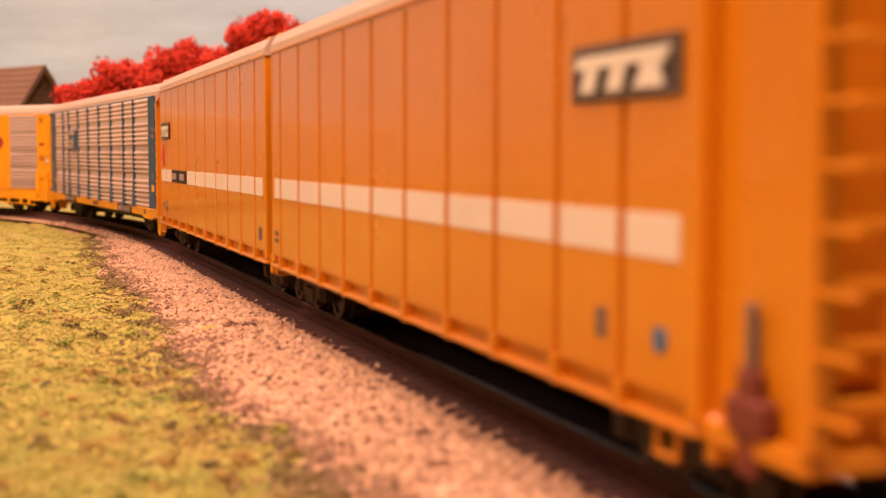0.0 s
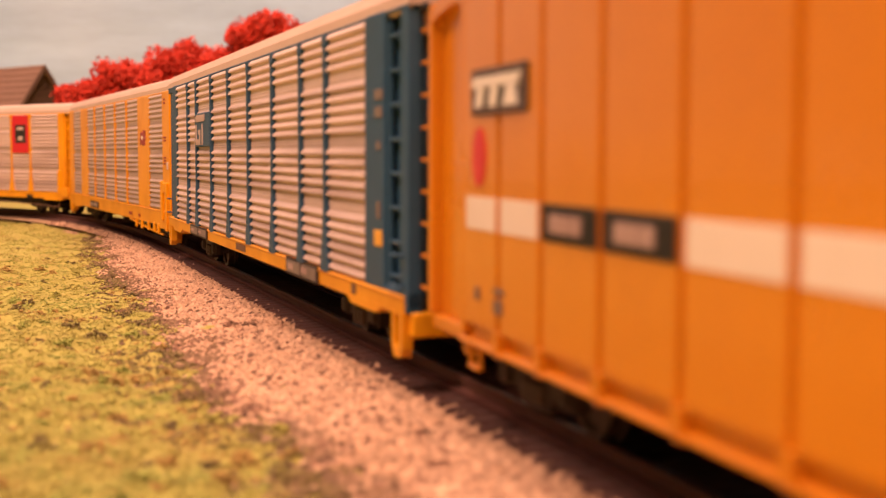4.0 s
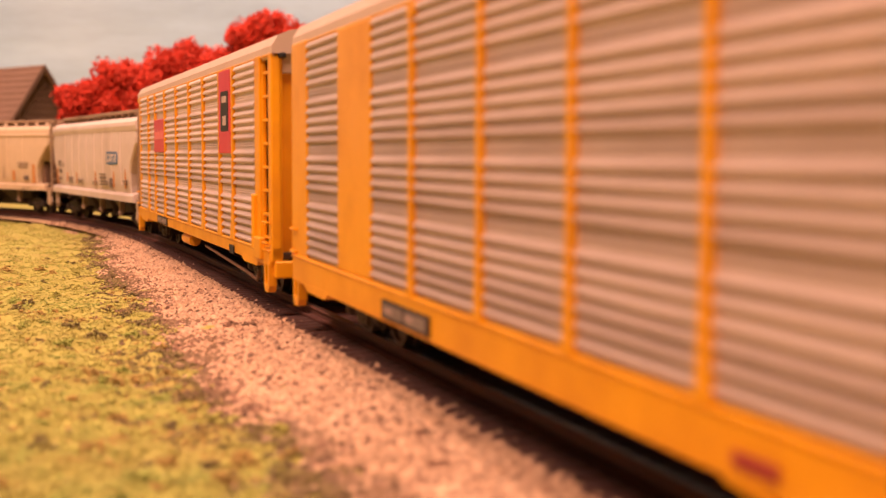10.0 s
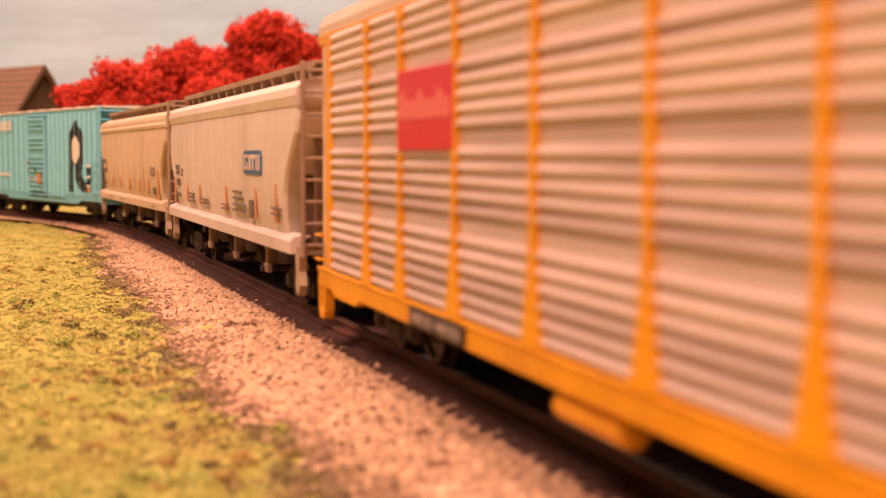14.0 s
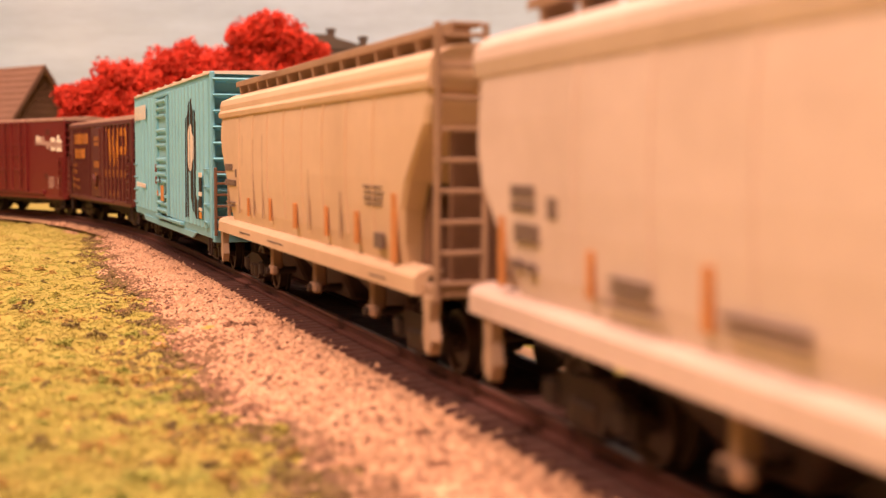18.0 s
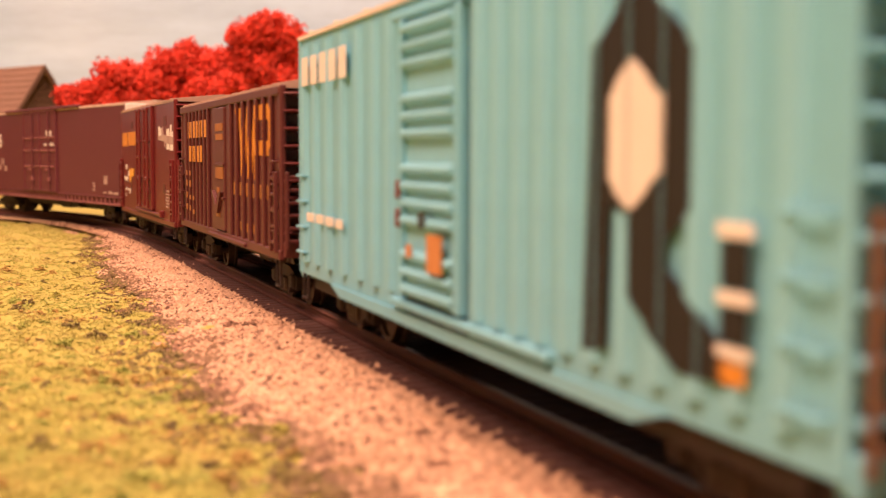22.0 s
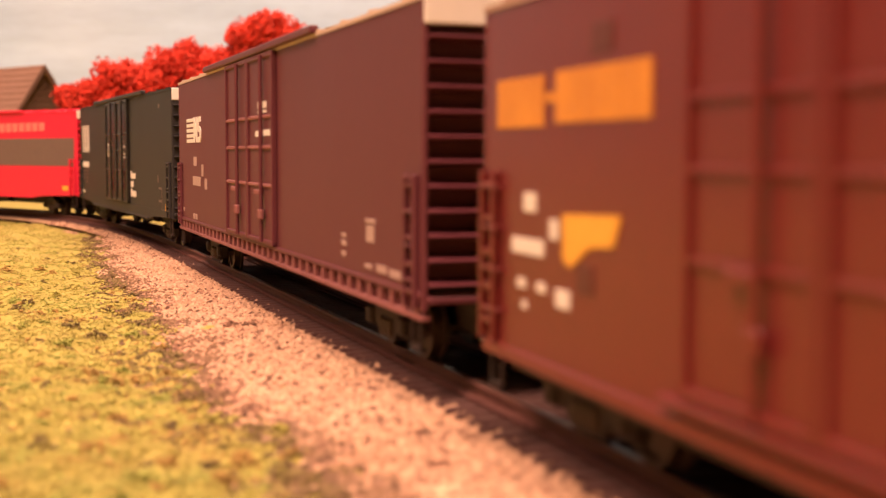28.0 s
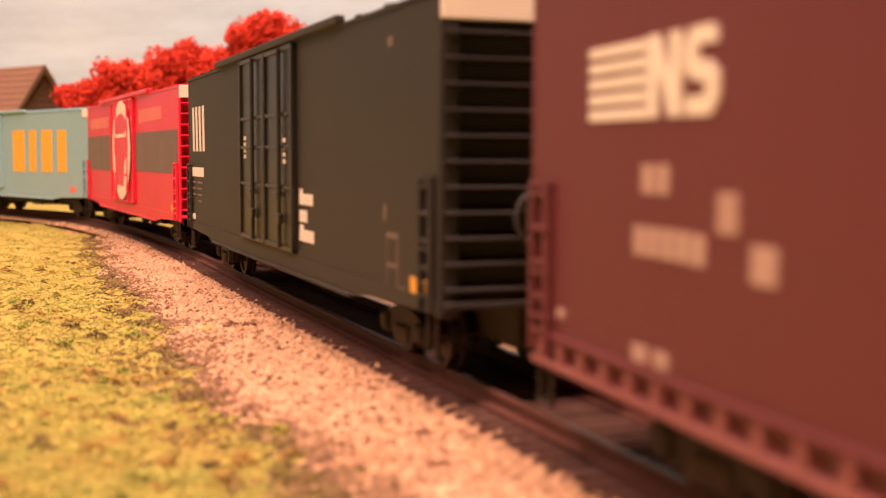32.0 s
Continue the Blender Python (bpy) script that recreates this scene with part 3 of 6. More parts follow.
            for k in range(6):
                part("bolt", boxes("bolt", GALV, [(hi - 2.2, hi - 1.4, NEAR + 0.6, NEAR + 1.2, 17.0 + 7.6 * k, 17.9 + 7.6 * k)], 0.15), car)
        part("corner_post", boxes("corner_post", end_mat, [(min(x, x - s * 4), max(x, x - s * 4), HALF - 1.4, HALF + 0.5, 11.0, z1 + 0.6)], 0.3), car)
        part("end_door", prism("end_door", end_door_mat or panel_mat, [(-14.0, 0)] + [(-14.0 + 28.0 * k / 14, 0.7 if k % 2 else 0.0) for k in range(15)] + [(14.0, -1.0), (-14.0, -1.0)], 13.5, 62.5, "z"), car,
             (x - s * 2.0, 0, 0), "ribbed end door", turn=(0, 0, -s * math.pi / 2))
        part("end_header", boxes("end_header", ROOF, [(min(x - s * 0.9, x - s * 1.9), max(x - s * 0.9, x - s * 1.9), -17.0, 17.0, 56.6, 65.6)], 0.3), car, label="pale panel over the end door")
        part("roof_clip", boxes("roof_clip", BLACK, [(min(x - s * 1.0, x + s * 2.4), max(x - s * 1.0, x + s * 2.4), NEAR + 1.6, NEAR + 3.0, 60.2, 61.4)], 0.2), car)
        part("end_panel", boxes("end_panel", end_mat, [(min(x - s * 3.2, x - s * 2.2), max(x - s * 3.2, x - s * 2.2), NEAR + 1.4, HALF - 1.4, 12.0, 65.5)], 0.2), car)
        part("end_platform", boxes("end_platform", sill_mat, [(min(x - s * 2, x + s * 2.0), max(x - s * 2, x + s * 2.0), -14.0, 10.0, 8.6, 10.0)], 0.3), car)
        part("end_sill", boxes("end_sill", sill_mat, [(min(x - s * 2, x + s * 0.6), max(x - s * 2, x + s * 0.6), NEAR + 0.4, HALF - 0.4, 7.0, 11.2)], 0.4), car)
        grab_irons(car, end_mat, min(x - s * 6, x - s * 1.5), max(x - s * 6, x - s * 1.5), NEAR - 0.3, (15.5, 20.5))
    # the flat car below
    part("side_sill", boxes("side_sill", sill_mat, [(x0 + 1, x1 - 1, NEAR - 0.7, NEAR + 1.4, sill[0], sill[1] - 0.05)], 0.25), car)
    part("sill_flange", boxes("sill_flange", sill_mat, [(x0 + 1, x1 - 1, NEAR - 1.0, NEAR + 1.4, sill[1] - 0.7, sill[1])], 0.2), car)
    for x in (x0 + 24, x1 - 24):
        part("bolster_end", prism("bolster_end", sill_mat, [(x - 12, sill[0] + 0.6), (x - 8, sill[0] - 1.0), (x + 8, sill[0] - 1.0), (x + 12, sill[0] + 0.6)], NEAR - 0.8, NEAR + 1.2, "y"), car)
    part("side_sill", boxes("side_sill", sill_mat, [(x0 + 1, x1 - 1, HALF - 1.4, HALF + 0.9, 8.6, 13.0)], 0.2), car)
    part("deck", boxes("deck", IRON, [(x0 + 1, x1 - 1, NEAR + 1.6, HALF - 1.6, 11.4, 13.2), (x0 + 50, x1 - 50, -5, 5, 5.6, 11.4)], 0.3), car, label="black underframe")
    for x in (x0 + 5.0, x1 - 4.0):
        rack_step(car, sill_mat, x, sill[0] + 0.8)
    return car


def plate_group(car, x0, x1, z0=10.6, z1=13.9, y=NEAR - 0.7):
    """A dark framed data plate with two pale fields on the sill."""
    part("data_plate", boxes("data_plate", IRON, [(x0, x1, y - 0.4, y + 0.05, z0, z1)], 0.08), car, label="dark framed data plate")
    w = x1 - x0
    bars(car, GREY_PLATE, [(x0 + 0.05 * w, x0 + 0.47 * w, z0 + 0.5, z1 - 0.6), (x0 + 0.53 * w, x0 + 0.95 * w, z0 + 0.5, z1 - 0.6)], y - 0.4, 0.1)
    for k in range(6):
        f = 0.09 + 0.06 * k + (0.26 if k > 2 else 0)
        bars(car, FADED_WHITE, [(x0 + f * w, x0 + (f + 0.04) * w, z0 + 1.2, z1 - 1.2)], y - 0.5, 0.06)


def blue_rack(place):
    posts = [-120.8, -93.8, -75.2, -47.2, -18.8, 9.7, 38.8, 67.0, 88.2, 115.4]
    car = rack_car("auto_rack_car", "dark blue model auto rack, galvanised louvred panels, yellow flat car", place, -144.0, 139.0, BLUE, GALV, YELLOW, BLUE, posts, 1.25, 6.0, flats=(6, 12, 18), ridges=23, ridge=0.8, end_door_mat=BLUE, hub=91.1, front=(126.8, "ladder"), rear=(-131.0, "gap"))
    x0, x1, z0, z1 = -74.6, -47.8, 39.4, 50.0
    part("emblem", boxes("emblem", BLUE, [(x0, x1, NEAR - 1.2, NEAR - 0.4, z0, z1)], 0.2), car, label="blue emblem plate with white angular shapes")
    y = NEAR - 1.2
    plate(car, GALV, [(x0 + 1.6, 47.3), (x0 + 17.6, 47.3), (x0 + 19.0, 47.8), (x0 + 19.0, 49.4), (x0 + 3.0, 49.4), (x0 + 1.6, 48.4)], y, 0.2, "emblem", "plain pale block")
    plate(car, GALV, [(x0 + 1.2, 46.4), (x0 + 3.0, 46.4), (x0 + 3.6, 41.8), (x0 + 8.8, 41.8), (x0 + 8.8, 43.2), (x0 + 6.8, 43.4), (x0 + 6.8, 44.8), (x0 + 10.6, 44.8), (x0 + 10.6, 40.0), (x0 + 2.6, 40.0), (x0 + 1.2, 41.2)], y, 0.2, "emblem", "pale bent band")
    bars(car, GALV, [(x0 + 13.6, x0 + 15.2, z0 + 0.6, 46.6)], y, 0.2, "emblem", "pale upright bar")
    plate_group(car, -88.0, -55.2)
    plate_group(car, 54.0, 82.8, 10.3, 14.0)
    bars(car, RUST_AND_SHADE, [(-8.0, 5.2, 11.2, 13.0), (107.4, 110.4, 11.2, 13.2)], NEAR - 0.7, 0.15, "sill_stain", "rusty stain on the sill")
    bars(car, AMBER, [(121.8, 126.0, 21.2, 24.0), (-122.8, -121.2, 20.2, 22.0)], NEAR - 0.5)
    bars(car, GREY_PLATE, [(122.0, 126.0, 43.6, 45.4), (122.0, 126.4, 46.6, 48.4), (123.0, 125.0, 38.0, 39.4), (123.0, 124.8, 26.0, 29.0)], NEAR - 0.5)
    return car


def yellow_rack(place):
    posts = [-120.0, -92.4, -68.8, -44.4, -13.8, 15.3, 44.7, 70.2, 94.2, 119.9]
    car = rack_car("auto_rack_car", "yellow model auto rack with grey louvred panels and plain yellow bays", place, -135.0, 147.0, YELLOW, GALV_DARK, YELLOW, YELLOW, posts, 1.3, 2.6,
                   solid=((-92.4, -68.8), (70.2, 94.2)), flats=(6, 11, 17), ridges=23, ridge=0.62, z0=14.9, sill=(8.6, 14.8), hub=95.8, front=(133.2, "sheet"))
    # a broken red and white device on the plain bay
    y = NEAR - 0.6
    plate(car, DARK_RED, [(75.6, 43.4), (78.2, 44.0), (77.4, 46.0), (80.5, 46.6), (82.6, 45.4), (83.4, 47.2), (87.6, 46.8), (87.0, 44.9), (88.8, 43.6), (86.2, 42.6), (87.2, 41.0), (82.6, 40.6), (80.4, 41.4), (76.2, 40.9), (77.0, 42.4)], y, 0.3, "emblem", "broken dark red emblem")
    plate(car, WHITE, [(81.6 + 1.5 * math.cos(TAU * i / 8), 43.8 + 0.9 * math.sin(TAU * i / 8)) for i in range(8)], y - 0.3, 0.15)
    for a, b, c, d in ((119.5, 123.0, 11.0, 26.5), (123.1, 127.9, 22.0, 26.0), (128.0, 131.0, 7.0, 26.0)):
        part("end_bracket", boxes("end_bracket", YELLOW, [(a, b, NEAR - 1.6, NEAR, c, d)], 0.3), car)
    bars(car, DARK_RED, [(123.0, 127.0, 42.0, 42.7), (123.0, 127.0, 43.2, 43.9), (123.0, 127.0, 33.0, 33.6), (123.0, 127.0, 34.2, 34.8), (123.0, 127.0, 35.4, 36.0), (123.5, 126.0, 58.0, 58.7), (123.5, 126.0, 56.6, 57.3)], NEAR - 0.5)
    part("grab_panel", boxes("grab_panel", GALV, [(129.0, 131.0, NEAR - 0.9, NEAR - 0.4, 31.0, 34.0)], 0.2), car)
    # truss rod and brackets along the sill
    part("brake_rod", prism("brake_rod", YELLOW, [(48, 8.2), (60, 7.4), (92, 5.8), (118, 4.8), (119, 5.4), (92, 6.5), (60, 8.0), (48, 8.8)], NEAR - 0.6, NEAR + 0.2, "y"), car)
    for x in (66.0, 78.0, 92.0, 104.0, 112.0):
        part("sill_bracket", boxes("sill_bracket", YELLOW, [(x - 1.0, x + 1.0, NEAR - 1.2, NEAR, 5.4, 9.4)], 0.3), car)
    bars(car, DARK_RED, [(50.0, 57.0, 10.2, 11.6), (72.0, 75.0, 10.2, 11.6)], NEAR - 0.9)
    plate_group(car, -60.0, -34.5, 9.4, 12.6)
    return car


def red_sign_rack(place):
    posts = [-118.6, -90.8, -69.8, -42.8, -13.8, 15.5, 43.4, 72.2, 92.3, 120.4]
    car = rack_car("auto_rack_car", "yellow model auto rack with galvanised louvred panels and red signs", place, -131.0, 139.0, YELLOW, GALV, YELLOW, YELLOW, posts, 1.35, 6.0, flats=(6, 12, 18), ridges=23, ridge=0.8, end_door_mat=YELLOW, sill=(9.9, 13.9), hub=94.3, front=(126.2, "ladder"), rear=(-124.0, "gap"))
    part("tall_sign", boxes("tall_sign", RED_SIGN, [(73.6, 91.0, NEAR - 1.15, NEAR - 0.3, 37.4, 60.6)], 0.15), car, label="tall red sign with a dark panel of pale writing bars")
    y = NEAR - 1.15
    bars(car, CHARCOAL, [(77.4, 88.4, 43.6, 54.8)], y, 0.15, "sign_panel", "dark grey sign panel")
    bars(car, GALV_DARK, [(79.6, 86.2, 51.6, 53.4), (80.6, 85.4, 45.2, 47.8)], y - 0.15, 0.1)
    part("square_sign", boxes("square_sign", RED_SIGN, [(-70.0, -42.4, NEAR - 1.15, NEAR - 0.3, 37.8, 50.4)], 0.15), car, label="square red sign with a faded pink word bar")
    bars(car, PINK, [(-68.0 + 3.1 * k, -66.0 + 3.1 * k, 42.6, 45.6 + (1.2 if k in (0, 3, 6) else 0)) for k in range(8)], y, 0.1)
    plate_group(car, -63.5, -37.6, 10.2, 13.2)
    part("brake_reservoir", lathe("brake_reservoir", YELLOW, [(-9, 0.6), (-8.6, 2.0), (8.6, 2.0), (9, 0.6)], 14), car, (-1.0, NEAR + 2.2, 7.6), turn=(0, 0, math.pi / 2))
    part("brake_rod", prism("brake_rod", RUST_AND_SHADE, [(40, 8.4), (72, 7.2), (104, 6.0), (118, 5.0), (120, 7.4), (120.6, 7.4), (118.6, 4.4), (104, 5.4), (72, 6.6), (40, 7.8)], NEAR + 0.2, NEAR + 0.8, "y"), car)
    for a, b, c, d in ((120.5, 123.0, 13.0, 27.0), (123.1, 131.0, 11.0, 16.5)):
        part("end_bracket", boxes("end_bracket", YELLOW, [(a, b, NEAR - 1.6, NEAR, c, d)], 0.3), car)
    bars(car, BLACK, [(88.0, 94.0, 9.6, 12.0)], NEAR - 0.9)
    for z, h in ((26.6, 1.0), (31.4, 1.8), (41.6, 2.0)):
        part("door_marking", boxes("door_marking", RUST_AND_SHADE, [(137.9, 138.4, -13.4, -7.4, z, z + h)], 0.1), car)
    return car


def stacked(name, mat, levels, smooth=False):
    """levels: (z, half length rear, half length front, half width); corners are cut a little."""
    verts, faces = [], []
    for z, xr, xf, y in levels:
        c = 0.8
        verts += [(-xr, -y + c, z), (-xr + c, -y, z), (xf - c, -y, z), (xf, -y + c, z), (xf, y - c, z), (xf - c, y, z), (-xr + c, y, z), (-xr, y - c, z)]
    for k in range(len(levels) - 1):
        for i in range(8):
            j = (i + 1) % 8
            faces.append([8 * k + i, 8 * k + j, 8 * k + 8 + j, 8 * k + 8 + i])
    faces += [list(range(8)), list(range(8 * len(levels) - 8, 8 * len(levels)))]
    return mesh_from(name, verts, faces, mat, smooth)


def hopper(place, length, mat, label, flared, tail, reach=0.0):
    half = length / 2
    car = start_car("covered_hopper_car", label, "railway car", place, length, half - 24)
    e = half - 3.0
    tuck = 13.0
    # tail: how far the rear end is drawn in at each level
    r = e + reach
    widths = (17.6, 18.5, 19.0, 19.2, 19.2, 19.15, 19.0, 18.7)
    fronts = (tuck + 2, tuck + 1.5, tuck, tuck - 3, 5, 1, 0, 0)
    levels = [(z, r - back, e - nose, w) for z, back, nose, w in zip((17.5, 22, 28, 33, 38, 42, 45, 48.2), tail, fronts, widths)]
    part("tank", stacked("tank", mat, levels), car)
    if flared:
        top = [(-19.3, 47.6), (-19.5, 48.8), (-19.0, 49.6), (-19.0, 51.0), (-18.6, 52.4), (-14.5, 54.3), (-7.0, 55.2), (7.0, 55.2), (14.5, 54.3), (18.6, 52.4), (19.0, 51.0), (19.0, 49.6), (19.5, 48.8), (19.3, 47.6)]
    else:
        top = [(-19.0, 48.0), (-19.5, 50.2), (-19.2, 52.0), (-17.5, 53.6), (-13.0, 54.8), (-7.0, 55.2), (7.0, 55.2), (13.0, 54.8), (17.5, 53.6), (19.2, 52.0), (19.5, 50.2), (19.0, 48.0)]
    part("roof", prism("roof", mat, top, -half + 2 - reach, half - 2, "x"), car)
    hatch = boxes("hatch", mat, [(-9, 9, -5.5, 5.5, 54.6, 56.6)], 0.5)
    for x in (-54, -18, 18, 54):
        part("hatch", hatch, car, (x, 0, 0))
    # side seams follow the bulge of the tank
    seam = strip("weld_seam", mat, [(-18.75, 22.0), (-19.25, 28), (-19.45, 33), (-19.45, 40), (-19.35, 44), (-18.95, 48)], 0.4, -0.3, 0.3, "x")
    n = 9
    for k in range(1, n):
        part("weld_seam", seam, car, (-half + 14 + (length - 28) * k / n, 0, 0))
    # walkway along the roof with its brackets
    part("walkway", boxes("walkway", GRIME, [(-half + 8, half - 2, -15.2, -10.0, 57.2, 57.9), (-half + 8, half - 2, -15.4, -15.0, 56.4, 57.9), (-half + 8, half - 2, 10.0, 15.2, 57.2, 57.9)], 0.15), car, label="grimy beige roof walkway")
    bracket = prism("walkway_bracket", GRIME, [(-15.2, 57.2), (-14.6, 53.8), (-9.8, 54.6), (-10.2, 57.2)], -0.6, 0.6, "x")
    for k in range(15):
        part("walkway_bracket", bracket, car, (-half + 12 + (length - 20) * k / 14, 0, 0))
    # sill, end frames
    part("side_sill", prism("side_sill", mat, [(NEAR - 0.5, 14.6), (NEAR + 1.8, 14.6), (NEAR + 1.8, 17.4), (NEAR + 4.5, 18.6), (NEAR + 3.0, 19.0), (NEAR + 0.2, 18.3), (NEAR - 0.5, 17.4)], -half + 1.5 - reach, half - 7, "x"), car)
    part("side_sill", boxes("side_sill", mat, [(-half + 1.5, half - 7, HALF - 1.8, HALF + 0.5, 14.6, 18.6)], 0.5), car)
    part("centre_sill", boxes("centre_sill", IRON, [(-half + 1, half - 1, -4, 4, 10.2, 15.0), (-half + 42, half - 42, -3.6, 3.6, 4.4, 10.2)], 0.3), car)
    hop = stacked("outlet_hopper", IRON, [(4.6, 7, 7, 7.0), (6.0, 9, 9, 8.0), (17.6, 24, 24, 16.5)])
    for x in (-44, 0, 44):
        part("outlet_hopper", hop, car, (x, 0, 0))
        gate = part("outlet_gate", boxes("outlet_gate", GRIME, [(x + 6.4, x + 8.2, NEAR + 3, NEAR + 6, 8.0, 14.8), (x + 4.6, x + 9.8, NEAR + 2.6, NEAR + 4.6, 6.6, 8.8)], 0.5), car, label="grimy beige outlet gate")
        part("gate_shaft", cylinder("gate_shaft", IRON, 0.9, NEAR + 1.8, NEAR + 9.5, "y", 10, (x + 7, 7.6)), gate)
    for s in (1, -1):
        x = s * half
        part("end_frame", boxes("end_frame", GRIME, [(min(x - s * 15, x - s * 1), max(x - s * 15, x - s * 1), NEAR + 1, HALF - 1, 14.6, 16.6), (min(x - s * 2.2, x - s * 0.6), max(x - s * 2.2, x - s * 0.6), -6, 6, 11.5, 40)], 0.3), car)
        # dark plate and added sheet put the end recess's shade and dirt into colour
        part("end_plate", prism("end_plate", RUST_AND_SHADE, [(x - s * 12, 16.6), (x - s * 16.5, 16.6), (x - s * 16.5, 33), (x - s * 6, 43), (x - s * 5, 43), (x - s * 13.5, 33)], -15, 15, "y"), car)
        part("end_recess_sheet", boxes("end_recess_sheet", RUST_AND_SHADE, [(min(x - s * 4.6, x - s * 5.6), max(x - s * 4.6, x - s * 5.6), -14.5, 15.0, 16.6, 44.6)], 0.3), car, label="added dark sheet for the shaded, grimy end recess")
        for y in (HALF - 2.2,):
            part("corner_post", boxes("corner_post", mat, [(min(x - s * 2.0, x - s * 0.6), max(x - s * 2.0, x - s * 0.6), y, y + 1.3, 8.6, 52.0)], 0.2), car)
        ladder(car, GRIME, x - (1.4 if s > 0 else -2.4), NEAR + (0.6 if s > 0 else 2.0), 14.0, 57.6 if s > 0 else 50.0, 9.0, 9, stile=0.95, label="grimy beige end ladder")
    for s in (1, -1):
        x = s * (half - 3.2)
        part("corner_step", prism("corner_step", BUFF_DARK, [(x - 2.0, 14.8), (x + 2.0, 14.8), (x + 1.2, 11.0), (x + 2.2, 8.0), (x + 1.0, 5.6), (x - 1.0, 6.4), (x - 1.8, 8.4), (x - 1.2, 11.0)], NEAR + 0.2, NEAR + 2.0, "y"), car)
    part("brake_gear", boxes("brake_gear", IRON, [(half - 14, half - 6, -2, 4, 20, 28), (half - 12, half - 10, -10, 10, 30, 31)], 0.5), car)
    return car


def grey_hopper(place):
    car = hopper(place, 202.6, LEASE_GREY, "pale warm-grey model covered hopper with a blue emblem", False, (14, 13, 7, 2, 0, 0, 0, 0), 4.5)
    y = NEAR - 0.05
    plate(car, BLUE_SIGN, [(40.0, 31.9), (60.8, 31.9), (62.2, 33.2), (62.2, 36.8), (60.8, 38.1), (40.0, 38.1), (38.6, 36.8), (38.6, 33.2)], y, 0.25, "emblem", "blue rounded emblem plate with white bars")
    bars(car, LEASE_GREY, [(40.2, 41.4, 33.0, 36.6), (40.2, 45.0, 36.2, 37.0), (40.2, 45.0, 33.0, 33.8), (43.8, 45.0, 33.0, 35.0), (46.6, 49.0, 33.0, 37.0), (49.0, 54.6, 36.0, 37.0), (51.0, 52.4, 33.0, 36.0), (55.6, 57.0, 33.0, 37.0), (58.6, 60.0, 33.0, 37.0)], y - 0.25, 0.12)
    bars(car, GREY_BAND, [(-88.4, -80.0, 31.6, 33.3), (-88.4, -80.0, 29.9, 31.2), (-87.0, -79.0, 26.0, 28.4), (-75.6, -73.0, 29.4, 32.0), (-88, -85, 22.4, 23.6), (-83.6, -80, 22.2, 23.4), (-58, -48, 22.4, 22.9), (-58, -48, 23.6, 24.1), (-60, -46, 21.0, 21.4), (-34, -20, 22.6, 23.1), (-34, -20, 21.4, 21.8), (4, 14, 22.4, 22.8), (4, 14, 21.2, 21.6),
                          (22, 40, 21.4, 22.0), (22, 40, 23.0, 23.5), (22, 36, 24.8, 25.4), (22, 34, 26.6, 27.1), (72, 82, 24.0, 24.5), (72, 82, 22.6, 23.0)], NEAR + 0.2, 0.35)
    bars(car, GREY_BAND, [(44.0, 49.0, 20.4, 25.2)], NEAR + 0.35, 0.3)
    bars(car, RUST, [(-93.4, -91.4, 19.6, 29.0), (-64.0, -62.4, 21.0, 26.4), (-37.6, -35.8, 20.8, 27.0), (10, 11.6, 20.6, 28.0), (52, 53.6, 20.6, 28.4), (76, 77.8, 20.6, 30.0)], NEAR + 0.3, 0.3, "rust_streak", "orange rust streak")
    return car


def buff_hopper(place):
    car = hopper(place, 188.9, BUFF, "buff model covered hopper with rust streaks and black markings", True, (12.5, 12, 10.5, 6.5, 2, 0, 0, 0))
    bars(car, GREY_BAND, [(-82.6, -79.6, 32.6, 34.4), (-79.0, -76.0, 32.6, 34.4), (-75.4, -72.4, 32.6, 34.4), (-83.0, -80.4, 28.4, 30.0), (-79.9, -77.3, 28.4, 30.0), (-76.8, -74.2, 28.4, 30.0), (-73.7, -71.1, 28.4, 30.0), (-70.6, -68.0, 28.4, 30.0), (-67.4, -66.6, 30.8, 33.0)], NEAR, 0.3)
    bars(car, GREY_BAND, [(-82, -70, 23.4, 23.8), (-82, -72, 22.4, 22.8), (56.6, 68, 31.2, 31.6), (57.4, 69, 30.2, 30.6), (57, 68.4, 29.2, 29.6), (58, 68, 28.2, 28.6)], NEAR + 0.2, 0.35)
    bars(car, GREY_BAND, [(63.4, 68.6, 20.6, 23.4)], NEAR + 0.3, 0.35)
    bars(car, GREY_BAND, [(-60, -46, 15.8, 16.3), (-24, -8, 15.9, 16.3), (62, 72, 15.6, 16.0)], NEAR - 0.5, 0.1)
    bars(car, RUST, [(-52.0, -50.4, 20.8, 25.6), (-25.0, -23.2, 21.0, 26.4), (0.8, 3.6, 20.6, 26.2), (28.6, 30.6, 20.6, 26.6), (50.6, 53.0, 20.6, 26.6), (73.4, 76.2, 18.8, 30.6)], NEAR + 0.28, 0.35, "rust_streak", "orange rust streak")
    bars(car, BUFF_DARK, [(-64.0, -63.2, 21, 36), (-44.2, -43.5, 21, 41), (-33.0, -32.4, 21, 42), (-58.6, -58.2, 34, 42), (14.6, 15.4, 21, 34), (40.0, 40.8, 20.6, 30)], NEAR + 0.28, 0.3, "grime_streak", "dark grime streak")
    return car


